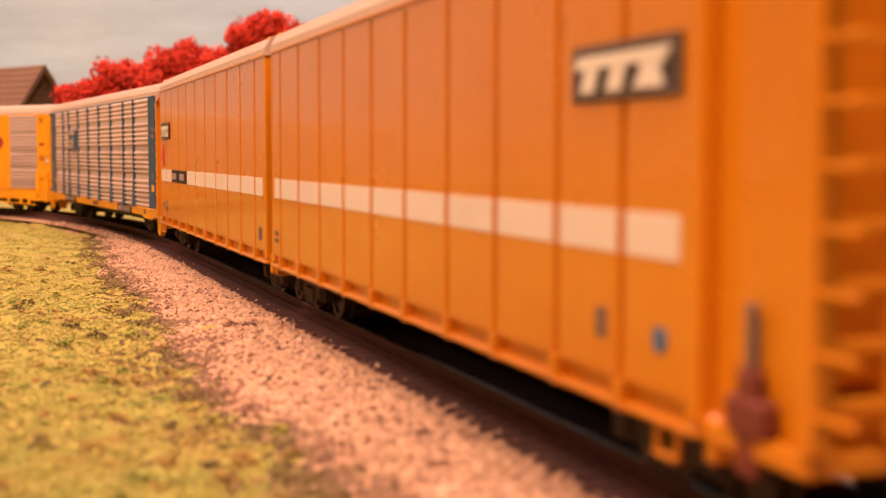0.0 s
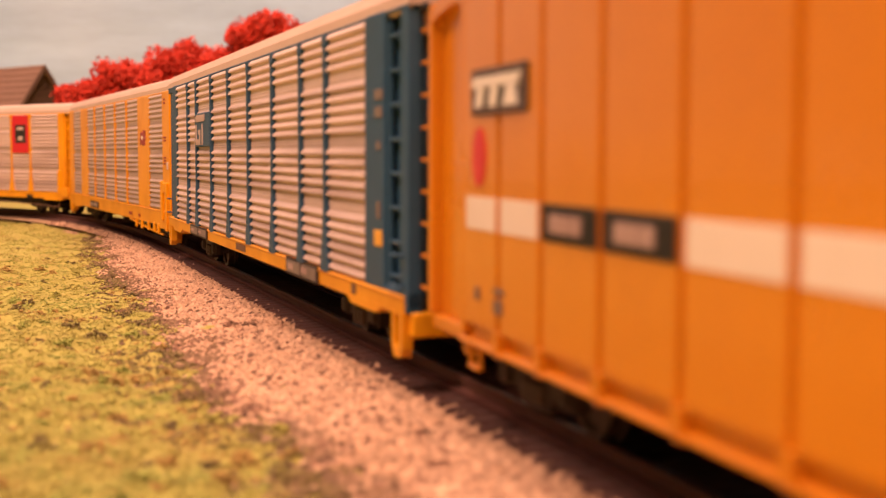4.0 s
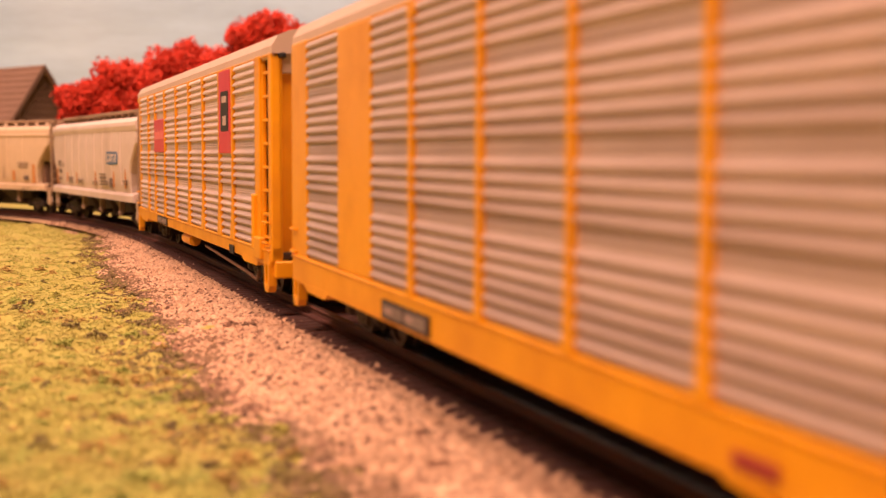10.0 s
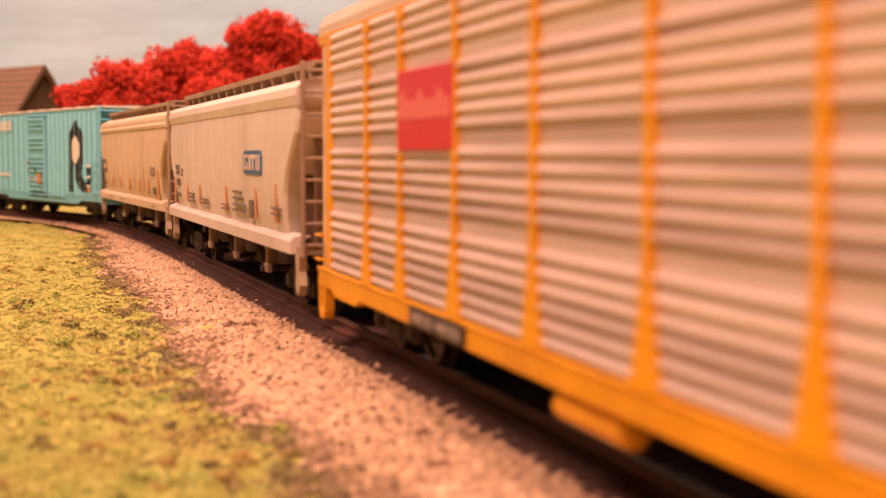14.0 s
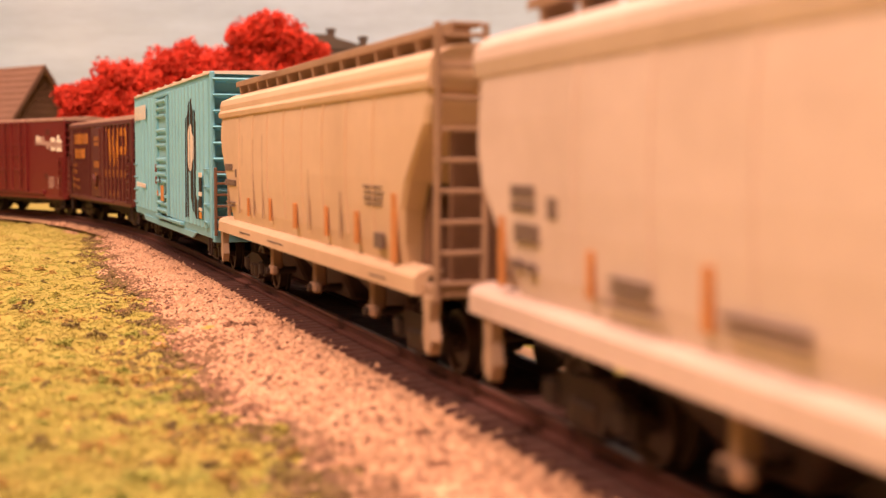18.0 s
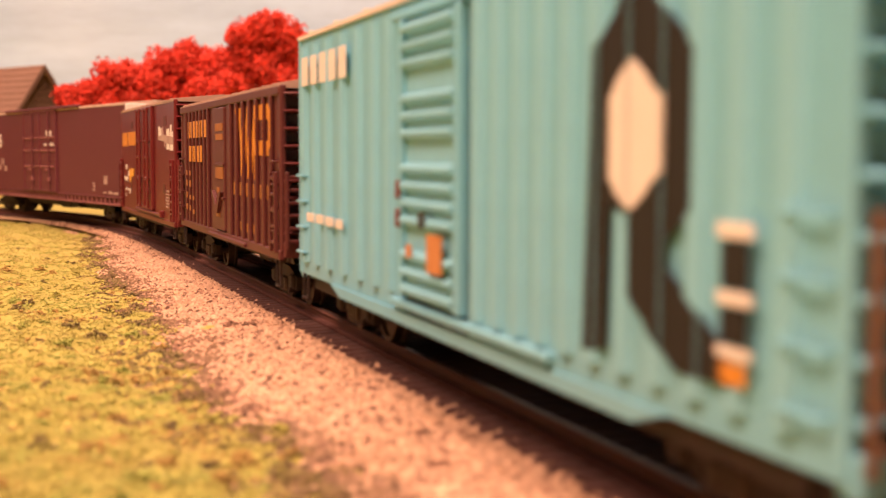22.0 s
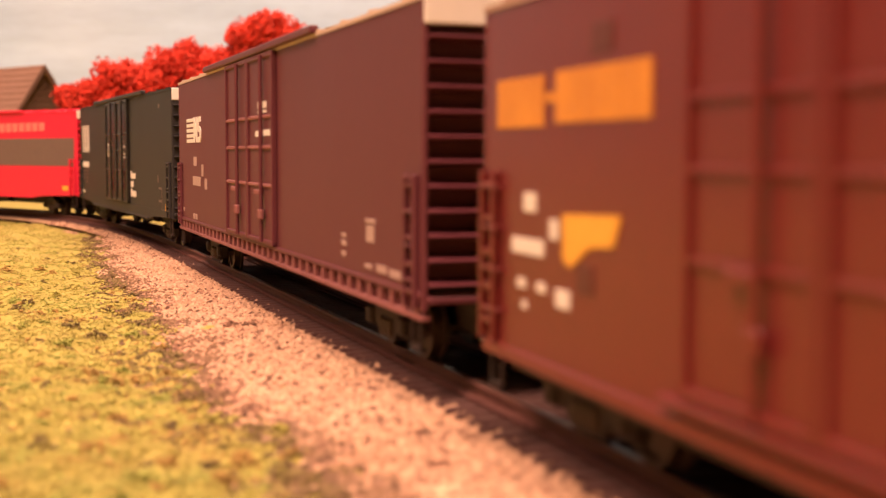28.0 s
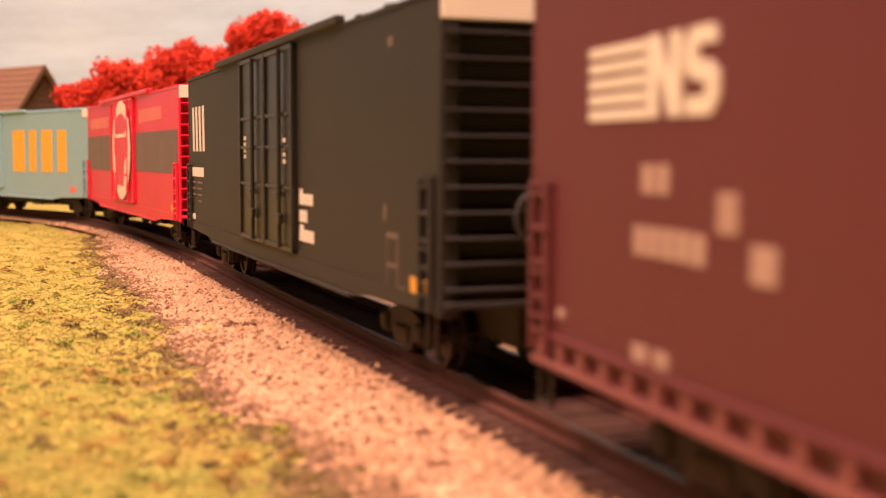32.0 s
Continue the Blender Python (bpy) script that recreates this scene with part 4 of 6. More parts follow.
# ---- box cars ----
def box_body(car, mat, half, z0, z1, roof_mat, roof_rise=2.6, rib_depth=0.7, ribs=9, roof_label=""):
    part("far_side_wall", boxes("far_side_wall", mat, [(-half, half, HALF - 1.0, HALF, z0, z1)], 0.2), car)
    prof = [(-19.5, z1 - 0.8), (-19.5, z1), (0, z1 + roof_rise), (19.5, z1), (19.5, z1 - 0.8)]
    roof = part("roof", prism("roof", roof_mat, prof, -half, half, "x"), car, label=roof_label)
    ridge = prism("roof_rib", roof_mat, [(-19.4, z1), (-19.4, z1 + 0.5), (0, z1 + roof_rise + rib_depth), (19.4, z1 + 0.5), (19.4, z1), (0, z1 + roof_rise)], -0.8, 0.8, "x")
    for k in range(ribs):
        part("roof_rib", ridge, roof, (-half + (k + 0.5) * 2 * half / ribs, 0, 0))
    part("underframe", boxes("underframe", IRON, [(-half + 1, half - 1, NEAR + 1.4, HALF - 1.4, z0 + 0.4, z0 + 2.0), (-half + 2, half - 2, -5, 5, 6.2, z0 + 0.4), (-8, 8, -6, 6, 5.5, z0 + 0.4)], 0.3), car, label="black underframe")
    # added dark strip behind the sill, blocks bright slivers showing under the car
    part("gap_blocker", boxes("gap_blocker", IRON, [(-half + 6, half - 6, NEAR + 1.8, NEAR + 2.6, z0 - 3.0, z0 + 0.4)], 0.2), car)
    part("brake_cylinder", lathe("brake_cylinder", IRON, [(-6, 0.6), (-5.6, 2.4), (5.6, 2.4), (6, 0.6)], 14), car, (24, NEAR + 13, 8.6), turn=(0, 0, math.pi / 2))


def end_gear(car, mat, half, z0, z1, n_ribs, ladder_top=34.0, rib_mat=None, header=None, post=1.5, crossover=True, ladder_mat=None):
    for s in (1, -1):
        x = s * half
        top = z1 if header is None else z1 - 4.6
        pressed_end(car, rib_mat or mat, x, z0 + 2.5, top, n_ribs)
        if header is not None:
            part("end_header", boxes("end_header", header, [(min(x - s * 1.2, x + s * 0.6), max(x - s * 1.2, x + s * 0.6), NEAR + 0.1, HALF - 0.1, top, z1)], 0.2), car, label="pale painted panel over the car end")
        for y in (NEAR, HALF - 1.4):
            part("corner_post", boxes("corner_post", mat, [(min(x - s * 1.4, x + s * 0.3), max(x - s * 1.4, x + s * 0.3), y - 0.1 if y < 0 else y + 1.5 - post, y + post if y < 0 else y + 1.5, z0, z1)], 0.3), car)
        if crossover:
            ladder(car, ladder_mat or mat, x + (1.9 if s > 0 else -2.9), NEAR + 0.6, z0 + 1.0, ladder_top, 7.6, 6, stile=0.9)
        grab_irons(car, mat, min(x - s * 7.5, x - s * 1.5), max(x - s * 7.5, x - s * 1.5), NEAR, (z0 + 5, z0 + 10.5, z0 + 16, z0 + 21.5))
        part("end_sill", boxes("end_sill", mat, [(min(x - s * 1.5, x + s * 1.4), max(x - s * 1.5, x + s * 1.4), NEAR + 0.6, HALF - 0.6, z0 + (-1.2 if crossover else 1.4), z0 + 2.6)], 0.3), car)
        if not crossover:
            continue
        part("crossover_platform", boxes("crossover_platform", IRON, [(min(x, x + s * 4), max(x, x + s * 4), -15, 15, z0 + 4.0, z0 + 4.8)], 0.15), car)
    brake_wheel(car, mat, half + 3.4, -3.5, 27.5, 4.4)
    part("brake_housing", boxes("brake_housing", mat, [(half + 0.8, half + 3.0, -5.5, -1.5, 25, 31)], 0.4), car)
    steps(car, IRON, (-half + 4, half - 4), NEAR, z0, 5.6)


def teal_boxcar(place):
    half = 94.5
    z0, z1 = 11.0, 62.6
    car = start_car("box_car", "teal ribbed model box car with a tall black and white emblem", "railway car", place, 2 * half, 70)
    box_body(car, TEAL, half, z0, z1, CREAM, 0.6, 0.2, 9, "flat pale roof with a thin edge")
    part("side_wall", boxes("side_wall", TEAL, [(-half, -20.0, NEAR + 0.3, NEAR + 1.2, z0, z1 - 0.8), (10.4, half, NEAR + 0.3, NEAR + 1.2, z0, z1 - 0.8), (-20.0, 10.4, NEAR + 0.3, NEAR + 1.2, 58.5, z1 - 0.8)], 0.15), car)
    rib = prism("side_rib", TEAL_LIGHT, [(-1.7, NEAR + 0.35), (-1.0, NEAR - 0.75), (1.0, NEAR - 0.75), (1.7, NEAR + 0.35)], 14.0, 60.0, "z")
    for x in (-88.6, -79.0, -68.4, -57.0, -46.2, -35.8, -26.6, 14.6, 21.8, 29.0, 36.2, 43.4, 50.6, 57.8, 65.0, 72.2, 79.4, 87.0):
        part("side_rib", rib, car, (x, 0, 0))
    part("door_track", boxes("door_track", TEAL, [(-24, 40, NEAR - 1.2, NEAR + 0.4, 12.2, 13.4)], 0.2), car)
    part("door_track", boxes("door_track", TEAL, [(-24, 12, NEAR - 1.0, NEAR + 0.4, 58.8, 60.0)], 0.2), car)
    # plug door with pressed horizontal ribs
    h = (58.4 - 14.2) / 16
    pts = [(NEAR - 0.4, 14.2)]
    for i in range(16):
        a = 14.2 + i * h
        if i in (3, 8, 12):
            continue
        pts += [(NEAR - 0.4, a + 0.15 * h), (NEAR - 1.7, a + 0.4 * h), (NEAR - 1.7, a + 0.6 * h), (NEAR - 0.4, a + 0.85 * h)]
    pts.append((NEAR - 0.4, 58.4))
    door = part("door", strip("door", TEAL_LIGHT, pts, 1.2, -16.6, 7.4, "x"), car, label="teal plug door with pressed horizontal ribs")
    for a in (-19.0, 7.4):
        part("door_edge", boxes("door_edge", TEAL, [(a, a + 2.4, NEAR - 1.2, NEAR + 0.6, 14.0, 58.6)], 0.3), door)
    for z in (25.4, 30.0):
        part("lock_handle", boxes("lock_handle", BRAKE_RED, [(-18.4, -17.2, NEAR - 1.8, NEAR - 0.8, z, z + 3.0)], 0.2), door)
    y = NEAR - 1.75
    bars(car, RUST, [(-1.8, 4.6, 19.4, 25.2), (-12.0, -9.6, 21.0, 23.0)], y, 0.25, "door_placard", "rusty orange placard")
    bars(car, CHARCOAL, [(-6.0, -3.6, 26.0, 28.4)], y, 0.2)
    # the great emblem: a tall black arch with a leg round a white hexagon
    y = NEAR - 0.75
    teal_ribs = (50.6, 57.8, 65.0, 72.2, 79.4)
    painted(car, BLACK, [(49.4, 15.4), (54.2, 16.0), (54.8, 31.8), (59.0, 31.0), (59.2, 22.4), (69.2, 16.1), (79.6, 16.2), (80.2, 18.0), (74.2, 21.9), (67.0, 26.3), (67.4, 28.9), (72.2, 32.0), (72.2, 47.4), (65.8, 52.0),
                         (62.8, 55.4), (59.8, 55.4), (57.0, 53.2), (51.0, 48.8)], teal_ribs, 1.2, NEAR - 0.35, NEAR - 0.75, "emblem", "tall black angular emblem")
    painted(car, WHITE, [(59.8, 47.2), (66.4, 43.0), (66.4, 35.5), (59.6, 31.3), (54.8, 34.6), (54.8, 43.4)], teal_ribs, 1.25, NEAR - 0.45, NEAR - 0.78, "emblem", "white elongated hexagon")
    letters(car, WHITE, -89.6, -51.4, 51.6, 57.6, 5, NEAR - 0.75, 0.12, 0.7)
    bars(car, WHITE, [(-84.0, -78.0, 23.0, 24.8), (-76.0, -70.0, 23.0, 24.8), (-68.0, -62.0, 22.9, 24.7), (-60.0, -55.0, 22.8, 24.6)], y, 0.2)
    bars(car, BLACK, [(77.8, 82.2, 20.2, 23.6), (77.8, 82.2, 25.2, 29.6)], y, 0.2)
    bars(car, WHITE, [(77.2, 82.8, 29.8, 31.2), (77.2, 82.8, 23.8, 25.0), (77.2, 82.8, 19.0, 20.0)], y, 0.2)
    bars(car, GOLD, [(78.0, 82.0, 16.6, 18.6)], y, 0.2)
    plate(car, TEAL, [(-67.0, 11.2), (67.0, 11.2), (60.0, 9.2), (-60.0, 9.2)], NEAR + 0.3, 0.5, "side_sill")
    end_gear(car, TEAL, half, z0, z1, 10, 33.0, ladder_mat=RUST_AND_SHADE)
    return car


def brown_boxcar(place):
    half = 78.7
    z0, z1 = 14.0, 53.4
    car = start_car("box_car", "brown ribbed model box car with tall gold wedges and blocks", "railway car", place, 2 * half, 57)
    box_body(car, BROWN, half, z0, z1, BROWN_LIGHT, 3.4, 0.8, 12, "dusty light brown ribbed roof")
    part("side_wall", boxes("side_wall", BROWN, [(-half, half, NEAR + 0.4, NEAR + 1.3, z0, z1)], 0.15), car)
    rib = boxes("side_rib", BROWN, [(-1.0, 1.0, NEAR - 0.6, NEAR + 0.5, 14.4, 51.2)], 0.3)
    for x in (-66.0, -58.6, -51.2, -43.8, -36.4, -29.0, -21.6, 16.4, 25.4, 34.4, 43.2, 52.0, 60.8, 69.4):
        part("side_rib", rib, car, (x, 0, 0))
    part("eave_rail", boxes("eave_rail", BROWN, [(-half, half, NEAR - 0.5, NEAR + 0.6, 51.0, 53.2)], 0.3), car)
    door = part("door", boxes("door", BROWN, [(-4.9, 9.6, NEAR - 0.9, NEAR + 0.4, 15.0, 50.6)], 0.3), car, label="brown sliding door")
    part("door_post", boxes("door_post", BROWN, [(-13.6, -5.4, NEAR - 0.3, NEAR + 0.4, 14.0, 51.0), (9.9, 15.4, NEAR - 0.3, NEAR + 0.4, 14.0, 51.0)], 0.2), car)
    part("door_bar", boxes("door_bar", BROWN, [(-4.9, 9.6, NEAR - 1.3, NEAR - 0.8, 33.6, 34.6), (-4.9, 9.6, NEAR - 1.3, NEAR - 0.8, 24.0, 24.8)], 0.15), door)
    part("door_latch", prism("door_latch", BROWN, [(-7.8, 26.4), (-5.2, 26.4), (1.2, 22.2), (5.8, 26.2), (8.2, 26.2), (2.6, 20.0), (0.2, 20.0)], NEAR - 1.9, NEAR - 0.8, "y"), door)
    part("door_track", boxes("door_track", BROWN, [(-16, 40, NEAR - 1.4, NEAR + 0.4, 12.6, 13.8)], 0.3), car)
    y = NEAR - 0.6
    # rows of plain bars, and three tall wedges beside two blocks
    letters(car, GOLD, -61.4, -22.6, 42.4, 47.8, 7, NEAR - 0.4, 0.15, 0.62)
    letters(car, GOLD, -59.0, -31.0, 34.6, 39.8, 5, NEAR - 0.4, 0.15, 0.66)
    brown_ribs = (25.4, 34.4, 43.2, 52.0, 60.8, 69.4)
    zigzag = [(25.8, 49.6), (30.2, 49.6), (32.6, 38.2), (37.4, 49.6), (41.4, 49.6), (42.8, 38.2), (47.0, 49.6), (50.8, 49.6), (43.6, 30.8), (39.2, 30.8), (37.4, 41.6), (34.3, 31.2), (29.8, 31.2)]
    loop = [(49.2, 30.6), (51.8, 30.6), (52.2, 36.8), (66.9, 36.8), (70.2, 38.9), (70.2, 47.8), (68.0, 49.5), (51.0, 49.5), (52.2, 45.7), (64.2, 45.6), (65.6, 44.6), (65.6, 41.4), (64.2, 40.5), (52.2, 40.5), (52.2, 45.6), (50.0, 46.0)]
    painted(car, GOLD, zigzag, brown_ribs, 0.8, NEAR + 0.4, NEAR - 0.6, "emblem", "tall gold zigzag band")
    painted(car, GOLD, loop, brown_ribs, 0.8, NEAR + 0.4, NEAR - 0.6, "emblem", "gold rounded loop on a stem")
    bars(car, FADED_GOLD, [(a + 1.5, a + 7.6, 25.8, 29.4) for a in (16.4, 25.4, 34.4, 43.2, 52.0, 60.8)], NEAR + 0.4, 0.15)
    bars(car, FADED_GOLD, [(a + 2.0, a + 7.0, 16.4, 18.8) for a in (25.4, 34.4, 43.2)], NEAR + 0.4, 0.15)
    bars(car, FADED_GOLD, [(-3.6, 8.2, 43.8, 46.0), (-3.0, 8.0, 41.2, 43.0), (-3.6, 8.4, 30.0, 33.4), (-1.6, 2.2, 25.8, 27.4), (-2.6, 3.0, 18.8, 20.4)], NEAR - 0.9, 0.2)
    bars(car, FADED_GOLD, [(-64.0, -61.4, 30, 31.6), (-57.0, -54.4, 30, 31.6), (-64.0, -61.4, 26.4, 28.4), (-57.0, -54.2, 26.2, 28.4), (-64.0, -61.4, 22.4, 24.4), (-57.0, -54.2, 22, 23.4), (-50.0, -47.4, 22, 23.2), (-64.0, -61.4, 18.4, 20.4), (-57.0, -54.4, 18.2, 20.0), (-50.0, -47.0, 17.4, 18.8)], NEAR - 0.6, 0.15)
    part("side_sill", boxes("side_sill", BROWN, [(-half, half, NEAR - 0.5, NEAR + 1.2, 12.2, 14.6)], 0.3), car)
    end_gear(car, BROWN, half, z0, z1, 9, 33.0)
    for x in (-half + 0.6, half - 7.0):
        ladder(car, BROWN, x, NEAR - 0.4, 14.0, 33.0, 6.0, 5, facing="side", name="side_ladder")
    return car


def oxide_boxcar(place):
    half = 75.4
    z0, z1 = 11.4, 57.2
    car = start_car("box_car", "oxide red smooth-sided model box car with gold and white blocks", "railway car", place, 2 * half + 2, 54)
    box_body(car, OXIDE, half, z0, z1, BROWN_LIGHT, 2.0, 0.4, 10, "pale brown thin roof edge")
    part("side_wall", boxes("side_wall", OXIDE, [(-half, half, NEAR, NEAR + 1.0, z0, z1)], 0.2), car)
    double_door(car, OXIDE, -17.8, 27.0, 14.2, 56.4)
    part("door_rail", boxes("door_rail", OXIDE, [(-22, 50, NEAR - 1.4, NEAR + 0.2, 12.8, 13.9)], 0.3), car)
    part("door_stop", boxes("door_stop", OXIDE, [(47, 50, NEAR - 1.8, NEAR + 0.2, 12.4, 15.2)], 0.3), car)
    y = NEAR
    letters(car, GOLD, -70.4, -54.2, 40.6, 46.9, 5, y, 0.2, 0.93)
    letters(car, GOLD, -50.6, -26.0, 40.9, 47.0, 7, y, 0.2, 0.94)
    bars(car, GOLD, [(-53.6, -51.0, 43.4, 44.6)], y, 0.2)
    plate(car, AMBER, [(-48.0, 30.2), (-32.6, 30.7), (-34.4, 27.2), (-40.4, 26.8), (-43.0, 25.4), (-46.0, 24.0), (-47.8, 25.0)], y, 0.2, "emblem", "yellow flag-like shape")
    plate(car, FADED_WHITE, [(37.4, 44.2), (47.2, 44.2), (47.2, 47.6), (49.8, 47.6), (49.8, 44.6), (73.0, 43.4), (73.0, 40.6), (55.4, 41.2), (55.4, 39.8), (52.8, 39.8), (52.8, 42.0), (37.4, 42.6)], y, 0.2, "emblem", "broken off-white device")
    bars(car, WHITE, [(38.6, 41.4, 44.2, 48.0), (42.4, 45.4, 44.2, 47.2), (58.0, 64.0, 38.8, 46.6), (65.6, 72.4, 38.4, 45.4), (66.6, 69.6, 45.4, 48.0), (-60.6, -56.6, 30.0, 32.4), (-64.6, -54.0, 24.6, 26.6), (-52.0, -49.6, 27.0, 29.4), (-62.6, -60.0, 20.2, 21.4), (-56.0, -53.4, 20.2, 21.4), (-50.0, -46.0, 19.0, 21.2), (-61.0, -59.4, 17.6, 18.6),
                      ], y, 0.15)
    bars(car, FADED_WHITE, [(66.2, 69.8, 18.6, 23.6), (66.2, 69.8, 16.4, 17.8)], y, 0.15)
    bars(car, FADED_WHITE, [(54.6, 62.0, 22.6, 23.2), (54.6, 62.0, 21.4, 22.0), (54.6, 62.0, 20.2, 20.8), (54.6, 62.0, 19.0, 19.6), (54.6, 62.0, 17.8, 18.4), (54.6, 60.0, 16.6, 17.2)], y, 0.1)
    bars(car, BROWN, [(51.4, 57.4, 48.0, 51.6), (-40.6, -35.0, 48.4, 51.6), (49.0, 53.6, 22.0, 25.4), (-43.8, -39.4, 21.4, 24.6)], y, 0.2, "tack_board", "dark tack board")
    part("side_sill", boxes("side_sill", OXIDE, [(-half, half, NEAR - 0.4, NEAR + 1.2, 10.0, 12.0)], 0.3), car)
    end_gear(car, OXIDE, half, z0, z1, 10, 35.0)
    for x in (-half + 0.4, half - 6.4):
        ladder(car, OXIDE, x, NEAR - 0.1, 12.0, 35.0, 5.6, 5, facing="side", name="side_ladder")
    return car


def double_door(car, mat, x0, x1, z0, z1, y=NEAR, rib_mat=None):
    """Two plug doors side by side with locking bars."""
    mid = (x0 + x1) / 2
    for a, b in ((x0, mid), (mid, x1)):
        door = part("door", boxes("door", mat, [(a + 0.4, b - 0.4, y - 0.7, y + 0.2, z0, z1)], 0.2), car)
        w = b - a
        part("door_frame", boxes("door_frame", mat, [(a + 0.2, a + 1.4, y - 1.4, y, z0, z1), (b - 1.4, b - 0.2, y - 1.4, y, z0, z1), (a + 0.2, b - 0.2, y - 1.3, y, z1 - 1.2, z1), (a + 0.2, b - 0.2, y - 1.3, y, z0, z0 + 1.2)], 0.2), door)
        for f in (0.30, 0.5, 0.66):
            z = z0 + (z1 - z0) * f
            part("door_rib", boxes("door_rib", rib_mat or mat, [(a + 1.4, b - 1.4, y - 1.25, y, z, z + 0.9)], 0.2), door)
        part("locking_bar", cylinder("locking_bar", mat, 0.5, z0 + 0.5, z1 - 0.5, "z", 8, (a + w * 0.62, y - 1.6)), door)
        part("lock_handle", boxes("lock_handle", rib_mat or mat, [(a + w * 0.42, a + w * 0.62, y - 2.2, y - 1.4, z0 + 12.0, z0 + 13.2), (a + w * 0.56, a + w * 0.68, y - 2.2, y - 1.2, z0 + 6.0, z0 + 8.4)], 0.2), door)


def high_cube(place, x0, x1, mat, label, roof_mat, door, z0=14.6, z1=62.2, sill=True, roof_label="", header=WHITE, post=1.0, door_mat=None, dust_highlight=None):
    half = max(-x0, x1)
    car = start_car("high_cube_box_car", label, "railway car", place, 2 * half, half * 0.72)
    box_body(car, mat, half, z0, z1, roof_mat, 2.0, 0.5, 14, roof_label)
    part("side_wall", boxes("side_wall", mat, [(-half, half, NEAR, NEAR + 1.0, z0, z1)], 0.2), car)
    double_door(car, door_mat or mat, door[0], door[1], z0 + 0.6, z1 - 0.6, rib_mat=dust_highlight)
    a, b = door[0] - 36.0, door[1] + 38.0
    part("door_header", boxes("door_header", mat, [(a, b, NEAR - 1.6, NEAR + 0.4, z1 - 0.2, z1 + 1.5)], 0.3), car, label="dark door header rail along the roof")
    if sill:
        part("side_sill", boxes("side_sill", dust_highlight or mat, [(-half, half, NEAR - 0.3, NEAR + 1.6, 10.6, 11.6)], 0.2), car)
        part("sill_flange", boxes("sill_flange", mat, [(-half, half, NEAR - 0.5, NEAR + 1.6, 14.2, 15.2)], 0.2), car)
        part("sill_web", boxes("sill_web", mat, [(-half + 2, half - 2, NEAR + 0.9, NEAR + 1.5, 11.4, 14.4)], 0.2), car)
        stub = boxes("sill_post", dust_highlight or mat, [(-0.8, 0.8, NEAR - 0.2, NEAR + 1.8, 11.4, 14.4)], 0.2)
        n = int(2 * half / 6.6)
        for k in range(n):
            part("sill_post", stub, car, (-half + 3 + (2 * half - 6) * k / (n - 1), 0, 0))
    else:
        plate(car, mat, [(-half, 14.8), (half, 14.8), (half, 12.6), (half - 38, 11.6), (half - 48, 10.4), (-half + 48, 10.4), (-half + 38, 11.6), (-half, 12.6)], NEAR + 0.1, 0.4, "side_sill")
        part("sill_lip", boxes("sill_lip", mat, [(-half + 48, half - 48, NEAR - 0.9, NEAR + 0.4, 10.2, 11.0)], 0.2), car)
    end_gear(car, mat, half, 12.0, z1, 11, 34.0, header=header, post=post, crossover=False)
    for x in (-half + 1.4, half - 7.4):
        ladder(car, mat, x, NEAR - 0.1, 12.6, 34.0, 6.0, 5, facing="side", name="side_ladder")
    return car


